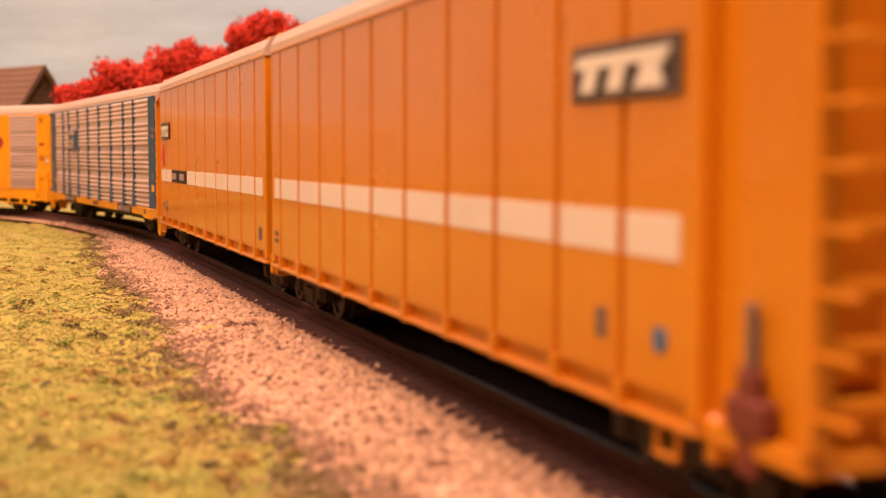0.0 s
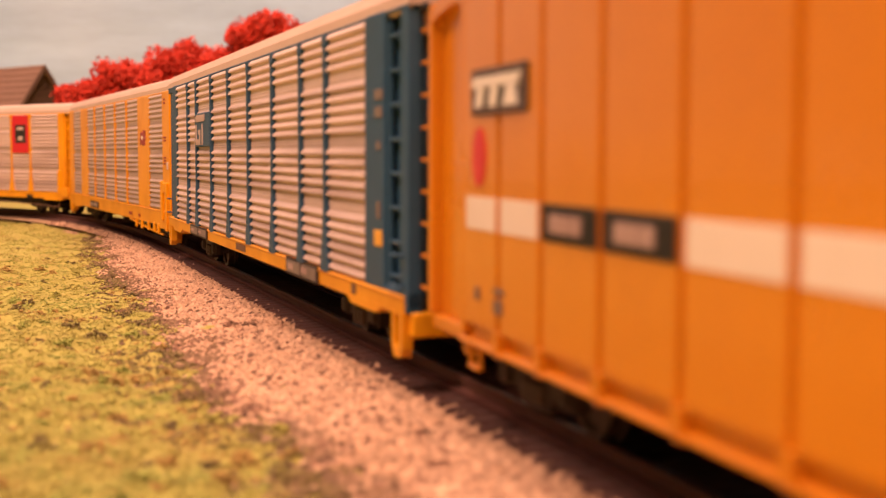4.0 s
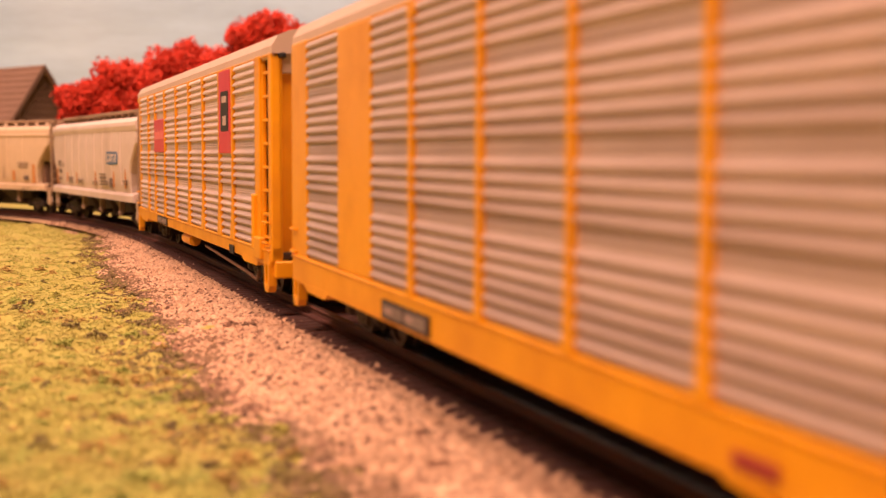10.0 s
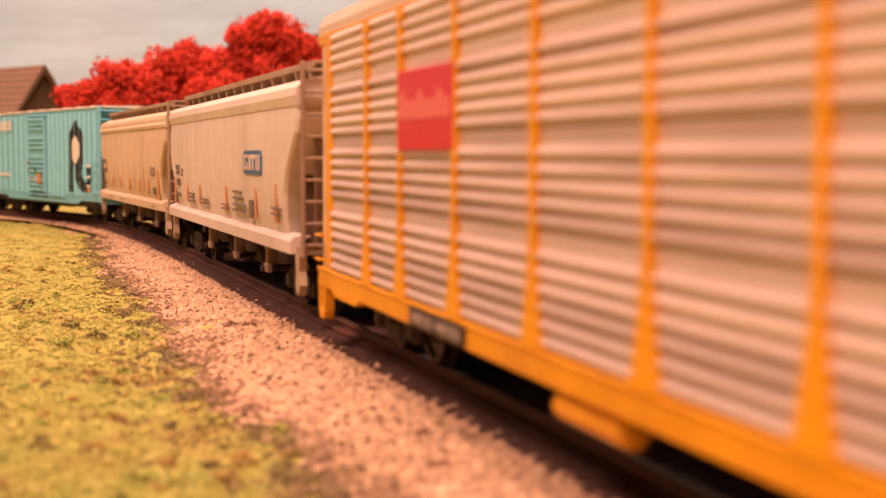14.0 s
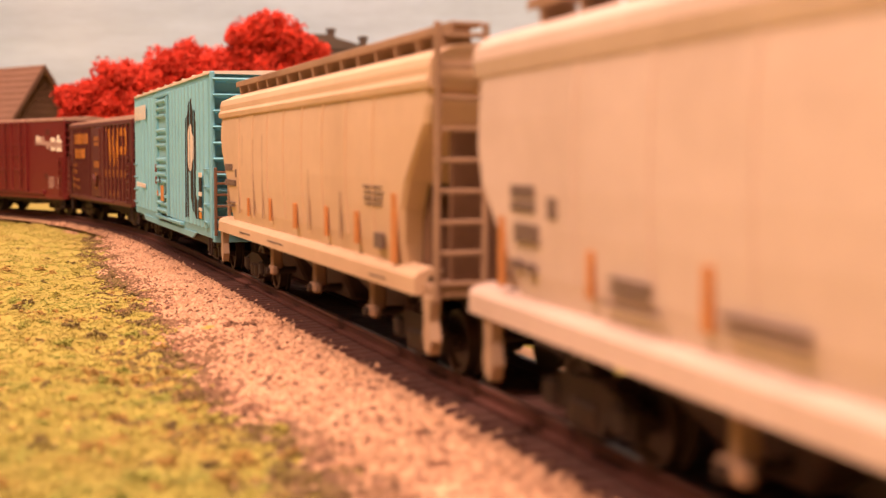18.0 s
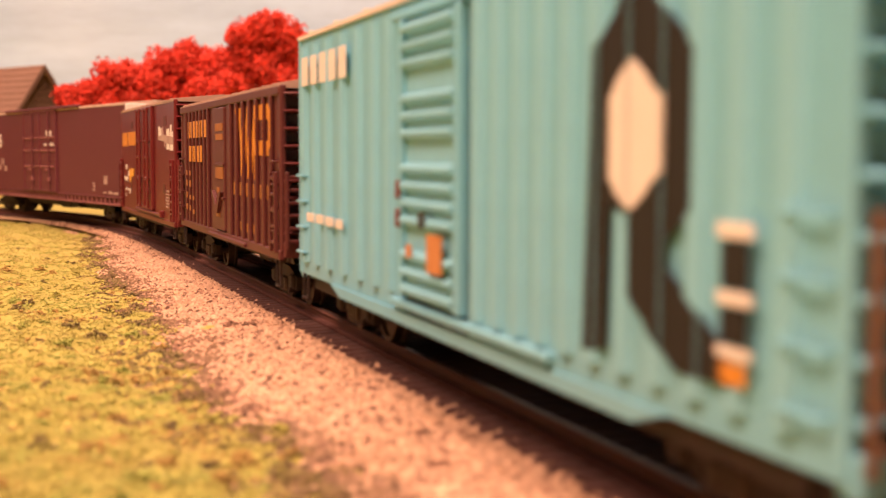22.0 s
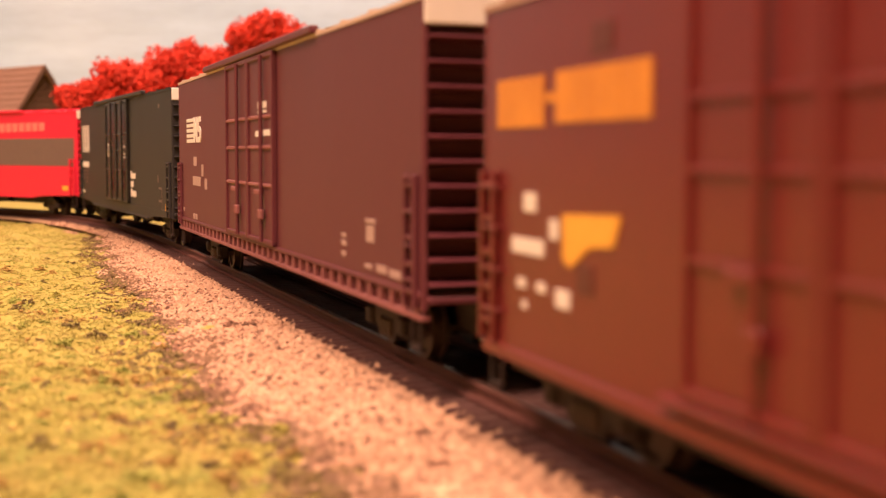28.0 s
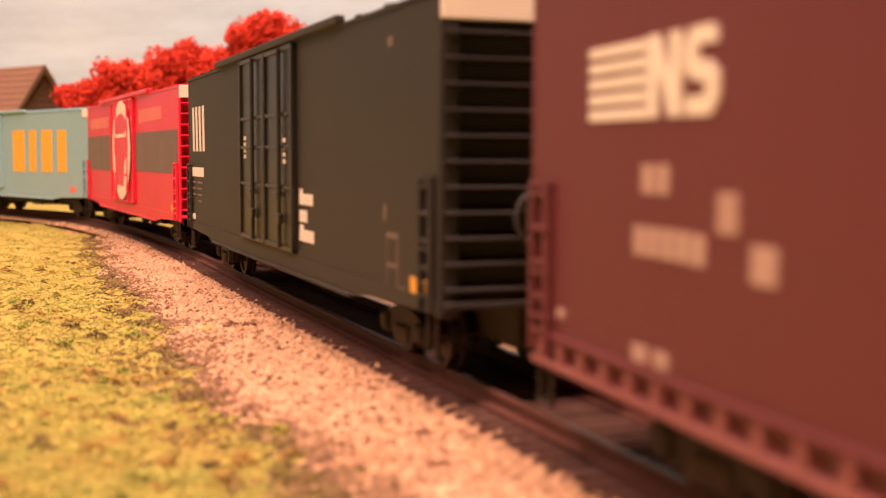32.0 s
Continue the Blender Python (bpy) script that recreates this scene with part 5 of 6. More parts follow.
def tuscan_high_cube(place):
    car = high_cube(place, -131.0, 132.0, TUSCAN, "tuscan brown model high-cube box car with white lettering bars", ROOF, (-34.4, 27.4), roof_label="cream roof edge", dust_highlight=TUSCAN_DUST_HIGHLIGHT)
    y = NEAR
    x0, x1, z0, z1 = -113.6, -83.4, 40.9, 49.2
    bars(car, WHITE, [(x0, x0 + 14.5, z0 + k * 1.72, z0 + k * 1.72 + 1.15) for k in range(5)], y, 0.2, "emblem", "white block of horizontal bars")
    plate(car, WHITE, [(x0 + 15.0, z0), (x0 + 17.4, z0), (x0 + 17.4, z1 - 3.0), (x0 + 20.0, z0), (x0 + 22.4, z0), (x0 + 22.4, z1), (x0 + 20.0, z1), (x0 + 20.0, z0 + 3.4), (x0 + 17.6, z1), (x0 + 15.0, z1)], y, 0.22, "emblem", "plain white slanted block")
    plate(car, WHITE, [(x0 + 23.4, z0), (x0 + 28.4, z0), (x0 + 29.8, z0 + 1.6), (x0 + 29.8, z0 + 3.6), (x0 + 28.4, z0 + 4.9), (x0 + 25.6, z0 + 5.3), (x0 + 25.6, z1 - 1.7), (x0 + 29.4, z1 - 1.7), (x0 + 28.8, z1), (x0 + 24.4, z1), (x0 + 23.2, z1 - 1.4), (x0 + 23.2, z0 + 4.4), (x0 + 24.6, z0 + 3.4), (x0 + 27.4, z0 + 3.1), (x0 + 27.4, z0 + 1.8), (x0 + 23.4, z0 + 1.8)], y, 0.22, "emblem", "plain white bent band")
    bars(car, FADED_WHITE, [(-99.6, -97.0, 33.2, 36.2), (-96.2, -93.6, 33.2, 36.2), (-101.4, -98.8, 26.8, 29.8), (-98.2, -95.6, 26.8, 29.8), (-95.0, -92.4, 26.8, 29.8), (-91.8, -89.2, 26.8, 29.8), (-88.6, -86.0, 26.7, 29.7), (-83.6, -80.0, 30.0, 33.8), (-77.6, -73.4, 26.0, 29.4), (-101.4, -98.0, 15.6, 17.4), (-96.4, -93.0, 15.6, 17.4), (-123.0, -120.6, 17.4, 18.6),
                      (84.4, 87.2, 17.6, 18.6), (84.4, 87.8, 19.6, 20.6), (84.4, 87.2, 21.2, 22.0), (100.6, 106.6, 24.8, 25.6), (101.2, 106.0, 21.4, 24.4), (100.2, 104.6, 16.6, 17.4), (107.6, 113.4, 16.4, 17.8), (115.0, 121.6, 16.2, 17.6)], y, 0.15)
    bars(car, WHITE, [(8.8, 18.8, 47.2, 47.9), (8.8, 18.8, 48.4, 50.0), (15.4, 22.6, 41.6, 43.1), (5.6, 9.2, 41.5, 42.9)], NEAR - 0.7, 0.15)
    return car


def charcoal_high_cube(place):
    car = high_cube(place, -124.6, 123.4, CHARCOAL, "charcoal green model high-cube box car with pale end panels", CHARCOAL, (-28.4, 32.6), sill=False, roof_label="charcoal roof", post=3.4, door_mat=NEAR_BLACK)
    y = NEAR
    for k in range(4):
        a = -116.4 + 6.6 * k
        plate(car, WHITE, [(a + 1.6, 38.0), (a + 4.4, 38.0), (a + 3.2, 52.4), (a + 0.4, 52.4)], y, 0.2, "emblem", "tall white slanted bar")
    bars(car, WHITE, [(-117.0 + 3.3 * k, -114.4 + 3.3 * k, 29.8, 32.8) for k in range(7)], y, 0.15)
    bars(car, GREY_BAND, [(-117.0, -110.0, 27.6, 28.2), (-107.0, -97.0, 27.6, 28.2), (-117.0, -110.0, 25.6, 26.2), (-107.0, -98.0, 25.6, 26.2), (-117.0, -111.0, 23.6, 24.2), (-106.0, -98.0, 23.6, 24.2), (-106.0, -99.0, 21.6, 22.2)], y, 0.15)
    bars(car, WHITE, [(-118.0, -112.0, 15.6, 17.4), (34.8, 46.4, 26.2, 28.6), (35.0, 37.4, 28.6, 29.6), (34.8, 41.4, 22.4, 25.0), (34.8, 47.4, 18.2, 20.8), (35.0, 38.4, 20.8, 21.8)], y, 0.15)
    bars(car, GREY_BAND, [(98.4, 104.6, 14.2, 23.8)], y, 0.12)
    bars(car, CHARCOAL, [(99.0, 104.0, 18.8, 23.0), (99.0, 104.0, 14.8, 18.0)], y - 0.12, 0.1)
    bars(car, GREY_BAND, [(96.6, 98.0, 25.8, 28.6), (106.0, 108.0, 14.2, 15.2), (99.0, 101.6, 55.4, 57.0)], y, 0.12)
    bars(car, AMBER, [(111.4, 121.2, 14.8, 17.4)], y, 0.15, "placard", "yellow placard")
    bars(car, WHITE, [(-24.0, -22.0, 36.0 + 1.6 * k, 37.0 + 1.6 * k) for k in range(4)] + [(22.0, 24.0, 35.0 + 1.6 * k, 36.0 + 1.6 * k) for k in range(4)], NEAR - 0.75, 0.15)
    return car


def red_high_cube(place):
    car = high_cube(place, -125.8, 126.0, RED, "bright red model high-cube box car with dark grey band", RED, (-34.0, 30.0), sill=False, roof_label="red roof")
    y = NEAR
    bars(car, GREY_BAND, [(-125.0, -35.0, 28.8, 46.2), (31.0, 123.0, 29.8, 46.2)], y, 0.2, "grey_band", "dark grey painted band")
    bars(car, PINK, [(40.0 + 7.6 * k, 46.0 + 7.6 * k, 50.2 + 0.1 * k, 55.8) for k in range(7)] + [(-114.0 + 9.6 * k, -106.0 + 9.6 * k, 50.0, 55.2) for k in range(7)], y, 0.15)
    oval = [(-0.4 + 25.0 * math.cos(TAU * i / 32), 38.8 + 22.5 * math.sin(TAU * i / 32)) for i in range(32)]
    for lo, hi in ((-25.6, -1.2), (-0.8, 24.8)):
        plate(car, CREAM, clip_x(oval, lo, hi), NEAR - 1.4, 0.2, "emblem", "half of a cream oval on the doors")
    for outline in ([(-0.6 + 16.0 * math.cos(TAU * i / 16), 50.0 + 5.4 * math.sin(TAU * i / 16)) for i in range(16)],
                    [(-20.0, 45.0), (19.0, 45.0), (16.0, 36.6), (9.0, 33.0), (6.0, 22.6), (-20.0, 23.0), (-15.0, 33.0), (-19.0, 38.0)]):
        plate(car, RED, outline, NEAR - 1.6, 0.15, "emblem_figure", "red shape on the cream oval")
    bars(car, CREAM, [(-14.0, 14.0, 44.6, 46.2)], NEAR - 1.75, 0.12, "emblem_bar", "cream bar across the red shape")
    bars(car, AMBER, [(110.0, 116.0, 15.4, 18.0)], y, 0.15)
    return car


def pale_blue_high_cube(place):
    car = high_cube(place, -103.0, 103.0, PALE_BLUE, "pale blue model high-cube box car with orange lettering blocks", PALE_BLUE, (-52.0, -20.0), sill=False, roof_label="pale blue roof", header=WHITE)
    y = NEAR
    bars(car, AMBER, [(-4.0, 14.0, 26.0, 51.4), (20.6, 31.0, 26.0, 51.2), (39.0, 54.0, 26.2, 51.0), (61.6, 73.6, 26.4, 50.8)], y, 0.2, "lettering_bar", "orange lettering block")
    bars(car, PINK, [(77.6, 85.6, 15.0, 18.4)], y, 0.15)
    part("corner_panel", boxes("corner_panel", WHITE, [(95.6, 102.6, NEAR - 0.4, NEAR + 0.2, 57.4, 62.2)], 0.2), car, label="white corner panel")
    return car


well_car(-21.4, 194.2, True)
well_car(180.6, 195.1, False)
blue_rack(440.8)
yellow_rack(731.8)
red_sign_rack(1026.2)
grey_hopper(1273.4)
buff_hopper(1488.0)
teal_boxcar(1693.0)
brown_boxcar(1884.5)
oxide_boxcar(2059.0)
tuscan_high_cube(2292.9)
charcoal_high_cube(2582.7)
red_high_cube(2868.7)
pale_blue_high_cube(3109.9)


# ---- the setting ----
def wall_material(name, base, low):
    mat = material(name, base, 0.85, 0, 0.05, 40, 0.2, low, 3.0, 0.5)
    nt = mat.node_tree
    streak = nt.nodes.new("ShaderNodeTexNoise")
    streak.inputs["Scale"].default_value = 14
    streak.inputs["Detail"].default_value = 6
    mp = nt.nodes.new("ShaderNodeMapping")
    mp.inputs["Scale"].default_value = (0.5, 1, 2.2)
    mp.inputs["Rotation"].default_value = (0, 0.35, 0)
    tc = nt.nodes.new("ShaderNodeTexCoord")
    nt.links.new(tc.outputs["Object"], mp.inputs[0])
    nt.links.new(mp.outputs[0], streak.inputs["Vector"])
    bp = nt.nodes.new("ShaderNodeBump")
    bp.inputs["Strength"].default_value = 0.5
    bp.inputs["Distance"].default_value = 0.004
    nt.links.new(streak.outputs["Fac"], bp.inputs["Height"])
    nt.links.new(bp.outputs[0], nt.nodes["Principled BSDF"].inputs["Normal"])
    stroke = nt.nodes.new("ShaderNodeTexNoise")
    stroke.inputs["Scale"].default_value = 9
    stroke.inputs["Detail"].default_value = 7
    stroke.inputs["Roughness"].default_value = 0.65
    nt.links.new(mp.outputs[0], stroke.inputs["Vector"])
    rg = nt.nodes.new("ShaderNodeMapRange")
    rg.inputs[1].default_value, rg.inputs[2].default_value = 0.3, 0.7
    rg.inputs[3].default_value, rg.inputs[4].default_value = 0.86, 1.12
    nt.links.new(stroke.outputs["Fac"], rg.inputs[0])
    hsv = nt.nodes.new("ShaderNodeHueSaturation")
    target = nt.nodes["Principled BSDF"].inputs["Base Color"]
    nt.links.new(target.links[0].from_socket, hsv.inputs["Color"])
    nt.links.new(rg.outputs[0], hsv.inputs["Value"])
    nt.links.new(hsv.outputs[0], target)
    return mat


SKY_PAINT = wall_material("sky_blue_wall_paint", (0.46, 0.66, 0.86), (0.55, 0.71, 0.86))
PLASTER = material("dim_room_plaster", (0.34, 0.31, 0.28), 0.85, 0, 0.05, 60, 0.1, (0.3, 0.27, 0.24), 2.0, 0.3)


def slab(name, mat, dims, label):
    ob = new(name, boxes(name, mat, [dims], 1.0))
    return tagged(ob, label, "wall", kind="structure")


slab("backdrop", SKY_PAINT, (-2500, 2500, 1900, 1960, -40, 1700), "pale sky blue painted backdrop wall with brush texture")
slab("wall_west", PLASTER, (-2560, -2500, -2500, 1960, -40, 1700), "plain greyish plaster room wall")
slab("wall_east", PLASTER, (2500, 2560, -2500, 1960, -40, 1700), "plain greyish plaster room wall")
slab("wall_south", PLASTER, (-2560, 2560, -2560, -2500, -40, 1700), "plain greyish plaster room wall")
slab("ceiling", PLASTER, (-2560, 2560, -2560, 1960, 1700, 1760), "plain greyish plaster ceiling")

GROUND = material("green_yellow_ground_cover", (0.34, 0.315, 0.068), 0.95, 0, 0.2, 260, 0.4, (0.36, 0.25, 0.075), 60, 0.5)
GRAVEL = material("pinkish_gravel_bed", (0.44, 0.29, 0.17), 0.95, 0, 0.3, 600, 0.6, (0.40, 0.25, 0.17), 120, 0.5)
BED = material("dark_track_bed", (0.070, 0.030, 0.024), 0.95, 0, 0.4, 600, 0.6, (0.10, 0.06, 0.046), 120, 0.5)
STONE = material("pale_pink_ballast_stone", (0.52, 0.34, 0.22), 0.9, 0, 0.2, 900, 0.3, (0.40, 0.24, 0.13), 40, 0.4, island=0.26)
STONE_DARK = material("brown_ballast_stone", (0.20, 0.11, 0.07), 0.9, 0, 0.25, 900, 0.3, (0.12, 0.06, 0.04), 40, 0.4, island=0.5)
TURF = material("yellow_green_turf_foam", (0.385, 0.37, 0.085), 0.95, 0, 0.2, 500, 0.4, (0.37, 0.28, 0.085), 22, 0.5, island=0.14)
TURF_GREEN = material("fresh_green_turf_foam", (0.27, 0.31, 0.065), 0.95, 0, 0.3, 500, 0.4, (0.36, 0.33, 0.08), 22, 0.5, island=0.14)
TURF_TAN = material("straw_turf_foam", (0.38, 0.25, 0.07), 0.95, 0, 0.25, 500, 0.4, (0.28, 0.2, 0.065), 26, 0.4, island=0.2)
VERGE = material("brown_verge_litter", (0.215, 0.135, 0.075), 0.95, 0, 0.3, 700, 0.4, (0.12, 0.07, 0.04), 40, 0.5, island=0.4)
TURF_DARK = material("olive_turf_foam", (0.15, 0.115, 0.04), 0.95, 0, 0.3, 500, 0.4, (0.15, 0.085, 0.035), 26, 0.4, island=0.35)


def ground_height(x, y):
    return -6.6 + 1.3 * noise.noise(Vector((x / 60.0, y / 60.0, 0))) + 1.0 * noise.noise(Vector((x / 14.0, y / 14.0, 3))) + 1.7 * noise.noise(Vector((x / 6.0, y / 6.0, 6))) + 0.6 * noise.noise(Vector((x / 2.6, y / 2.6, 12)))


def spaced(limits):
    out = []
    for a, b, step in limits:
        v = a
        while v < b - 1e-6:
            out.append(v)
            v += step
    return out + [limits[-1][1]]


def ground_sheet():
    xs = spaced([(-2500, -600, 190), (-600, -360, 24), (-360, -160, 3), (-160, 30, 1.1), (30, 60, 3), (60, 400, 40), (400, 2500, 190)])
    ys = spaced([(-2500, 0, 190), (0, 100, 20), (100, 260, 1.2), (260, 500, 3), (500, 900, 7), (900, 1400, 50), (1400, 1900, 100)])
    verts, faces = [], []
    for y in ys:
        for x in xs:
            verts.append((x, y, ground_height(x, y)))
    n = len(xs)
    for j in range(len(ys) - 1):
        for i in range(n - 1):
            a = j * n + i
            faces.append([a, a + 1, a + n + 1, a + n])
    ob = new("ground", mesh_from("ground", verts, faces, GROUND, True))
    tagged(ob, "uneven ground covered with yellow-green model turf", "ground", kind="structure")


ground_sheet()


def shoulder(s):
    """How far the gravel reaches to the camera's side."""
    return float(np.interp(s, [-400, 0, 60, 120, 330, 500, 600, 800], [41, 41, 47, 43, 40, 21, 17, 17])) + 3.0 * noise.noise(Vector((s / 30.0, 0, 9)))


def sweep(name, mat, section, s0, s1, step, label, kind="structure", category="track"):
    """section(s) gives (side, z) points."""
    verts, faces, n = [], [], 0
    for k, s in enumerate(np.arange(s0, s1, step)):
        pts = section(s)
        n = len(pts)
        for side, z in pts:
            verts.append(beside(s, side, z) / MM)
        if k:
            for i in range(n - 1):
                a = (k - 1) * n + i
                faces.append([a, a + 1, a + n + 1, a + n])
    ob = new(name, mesh_from(name, verts, faces, mat))
    if label:
        tagged(ob, label, category, kind=kind)
    return ob


sweep("ballast_bed", GRAVEL, lambda s: [(shoulder(s) + 6, -9.0), (shoulder(s) - 2, -6.2), (22, -4.5), (17.0, -3.7), (14.4, -3.35), (14.0, -4.5)], -1500, 2400, 8, "pale pinkish model gravel beside the track", category="gravel")
sweep("ballast_bed", GRAVEL, lambda s: [(-15.4, -6.0), (-15.6, -5.0), (-17.0, -4.0), (-24, -4.8), (-40, -9.0)], -1500, 2400, 8, "pale pinkish model gravel beyond the track", category="gravel")
sweep("track_bed", BED, lambda s: [(14.6, -3.6), (13.6, -3.05), (10, -2.78), (0, -3.0), (-10, -2.8), (-15.8, -4.2)], -1500, 2400, 8, "dark brown bed between the ties", category="gravel")

# the track: two rails on ties
track = new("railway_track")
tagged(track, "curving model railway track with brown rails on dark ties", "track", kind="structure")


def rail_section(side):
    c, s = side, 1 if side > 0 else -1
    return [(c - 0.75, -0.5), (c - 0.6, 0.0), (c + 0.6, 0.0), (c + 0.75, -0.5), (c + 0.6, -0.8), (c + 0.25, -1.0), (c + 0.25, -2.1), (c + 1.3, -2.4), (c + 1.3, -2.65), (c - 1.3, -2.65), (c - 1.3, -2.4), (c - 0.25, -2.1), (c - 0.25, -1.0), (c - 0.6, -0.8), (c - 0.75, -0.5)]


for side in (8.65, -8.65):
    rail = sweep("rail", RAIL_BROWN, lambda s: rail_section(side), -1500, 2400, 6, "")
    rail.parent = track
    head = sweep("rail_head", RAIL_SHINE, lambda s: [(side - 0.5, 0.02), (side, 0.06), (side + 0.5, 0.02)], -1500, 2400, 6, "")
    head.parent = rail
TIE_MESH = boxes("tie", TIE, [(-16.4, 16.4, -1.2, 1.2, -5.6, -2.66)], 0.35)
tie_joined_v, tie_joined_f = [], []
tv, tf = box_geometry(0.35, -16.4, 16.4, -1.2, 1.2, -5.6, -2.66)
s = -1480.0
while s < 2380:
    x, y, a = on_line(s)
    if -160 < s < 1000:
        ob = part("tie", TIE_MESH, track, (x, y, 0))
        ob.rotation_euler = (0, 0, a + 0.02 * random.uniform(-1, 1))
    else:
        base = len(tie_joined_v)
        for vx, vy, vz in tv:
            tie_joined_v.append((x + vx * math.cos(a) - vy * math.sin(a), y + vx * math.sin(a) + vy * math.cos(a), vz))
        tie_joined_f += [[i + base for i in f] for f in tf]
    s += 4.9
far_ties = part("far_ties", mesh_from("far_ties", tie_joined_v, tie_joined_f, TIE), track)
tagged(far_ties, kind="stuff")
# spike heads beside the rails
spike_v, spike_f = [], []
s = -160.0
while s < 620:
    for side in (10.4, 7.0):
        p = beside(s, side + random.uniform(-0.15, 0.15), 0) / MM
        v, f = box_geometry(0.15, p.x - 0.6, p.x + 0.6, p.y - 0.5, p.y + 0.5, -2.7, -1.9)
        base = len(spike_v)
        spike_v += v
        spike_f += [[i + base for i in g] for g in f]
    s += 2.45
spikes = part("rail_spikes", mesh_from("rail_spikes", spike_v, spike_f, RAIL_BROWN), track)
tagged(spikes, kind="stuff")


def scatter(name, mat, places, label, category):
    """places: (x, y, z, size, flatness). Many small angular lumps in one mesh."""
    rng = np.random.default_rng(len(places))
    base = np.array([(1, 0, 0), (0, 1, 0), (-1, 0, 0), (0, -1, 0), (0, 0, 1), (0, 0, -1)], float)
    tri = np.array([(0, 1, 4), (1, 2, 4), (2, 3, 4), (3, 0, 4), (1, 0, 5), (2, 1, 5), (3, 2, 5), (0, 3, 5)])
    pts = np.array(places)
    n = len(pts)
    v = np.repeat(base[None], n, 0) * (1 + 0.45 * rng.uniform(-1, 1, (n, 6, 1))) + 0.3 * rng.uniform(-1, 1, (n, 6, 3))
    a = rng.uniform(0, TAU, n)
    c, s_ = np.cos(a)[:, None], np.sin(a)[:, None]
    vx = v[:, :, 0] * c - v[:, :, 1] * s_
    vy = v[:, :, 0] * s_ + v[:, :, 1] * c
    vz = v[:, :, 2] * pts[:, 4:5]
    out = np.stack([vx, vy, vz], 2) * pts[:, 3][:, None, None] * 0.5 + pts[:, None, :3]
    faces = (tri[None] + 6 * np.arange(n)[:, None, None]).reshape(-1, 3)
    me = bpy.data.meshes.new(name)
    me.from_pydata((out.reshape(-1, 3) * MM).tolist(), [], faces.tolist())
    me.materials.append(mat)
    if category == "grass":
        me.polygons.foreach_set("use_smooth", [True] * len(me.polygons))
    return tagged(new(name, me), label, category, kind="stuff")


def gravel_height(side, edge):
    return float(np.interp(side, [14.0, 17, 22, edge - 2, edge + 6], [-3.5, -3.8, -4.4, -6.0, -7.5]))


rng = random.Random(7)
stones, brown_stones = [], []
while len(stones) < 44000:
    s = -110 + 720 * rng.random() ** 1.35
    edge = shoulder(s)
    side = 14.0 + (edge + 5 - 14.0) * rng.random()
    if side > edge - 3 and rng.random() < 0.55:
        continue
    p = beside(s, side + rng.uniform(-0.8, 0.8)) / MM
    grime = -0.05 + noise.noise(Vector((p.x / 16.0, p.y / 16.0, 2))) + max(0.0, 1.0 - abs(side - edge) / 9) + max(0.0, 0.5 - (side - 14) / 4)
    lump = (p.x, p.y, gravel_height(side, edge) + rng.uniform(-0.25, 0.2), rng.choice((0.7, 0.9, 1.2, 1.5, 2.0)) * rng.uniform(0.8, 1.15), rng.uniform(0.4, 0.75))
    (brown_stones if rng.random() < 0.13 + 0.34 * max(0.0, grime) else stones).append(lump)
scatter("ballast_stones", STONE, stones, "loose pale pink ballast stones beside the rail", "gravel")
scatter("dark_ballast_stones", STONE_DARK, brown_stones, "scattered dark brown ballast stones among pale ones", "gravel")

turf, green, tan, dark = [], [], [], []
while len(turf) + len(green) + len(tan) + len(dark) < 120000:
    y = 105 + 800 * rng.random() ** 1.7
    x = -0.40 * y - 12 + (0.52 * y + 30) * rng.random()
    ss, lx, ly, la = LINE
    k = int(np.argmin((lx[880:1090] - x) ** 2 + (ly[880:1090] - y) ** 2)) + 880
    side = -((x - lx[k]) * math.cos(la[k]) + (y - ly[k]) * math.sin(la[k]))
    edge = shoulder(ss[k]) + 5.0 * noise.noise(Vector((x / 9.0, y / 9.0, 4)))
    if side < edge - 2 or (side < edge + 4 and rng.random() < 0.5):
        continue
    patch = 0.8 * noise.noise(Vector((x / 26.0, y / 26.0, 5))) + 0.85 * noise.noise(Vector((x / 6.5, y / 6.5, 8)))
    border = max(0.0, 1 - (side - edge) / 17)
    size = rng.uniform(0.35, 0.85) if rng.random() < 0.9 else rng.uniform(0.9, 1.6)
    lump = (x, y, ground_height(x, y) + rng.uniform(-0.1, 0.15), size, rng.uniform(0.3, 0.6))
    q = patch + 0.95 * border * (0.6 + 0.6 * noise.noise(Vector((x / 18.0, y / 18.0, 21)))) + rng.uniform(-0.16, 0.16)
    (dark if q > 0.62 or rng.random() < 0.02 else tan if q > 0.42 else green if q < -0.22 else turf).append(lump)
# a ragged brown and olive verge between the turf and the gravel
verge_dark, verge_brown = [], []
while len(verge_dark) + len(verge_brown) < 15000:
    s = -60 + 560 * rng.random() ** 1.3
    edge = shoulder(s)
    off = rng.gauss(1.0, 6.0)
    p = beside(s, edge + off) / MM
    thick = noise.noise(Vector((p.x / 14.0, p.y / 14.0, 31))) + 0.6 * noise.noise(Vector((p.x / 4.0, p.y / 4.0, 33)))
    if thick < 0.05 + 0.03 * abs(off) + rng.uniform(-0.3, 0.3):
        continue
    z = max(ground_height(p.x, p.y), gravel_height(edge + off, edge)) + rng.uniform(-0.1, 0.35)
    (verge_dark if off > 0 and rng.random() < 0.75 else verge_brown).append((p.x, p.y, z, rng.uniform(0.5, 1.5), rng.uniform(0.4, 0.8)))
dark += verge_dark
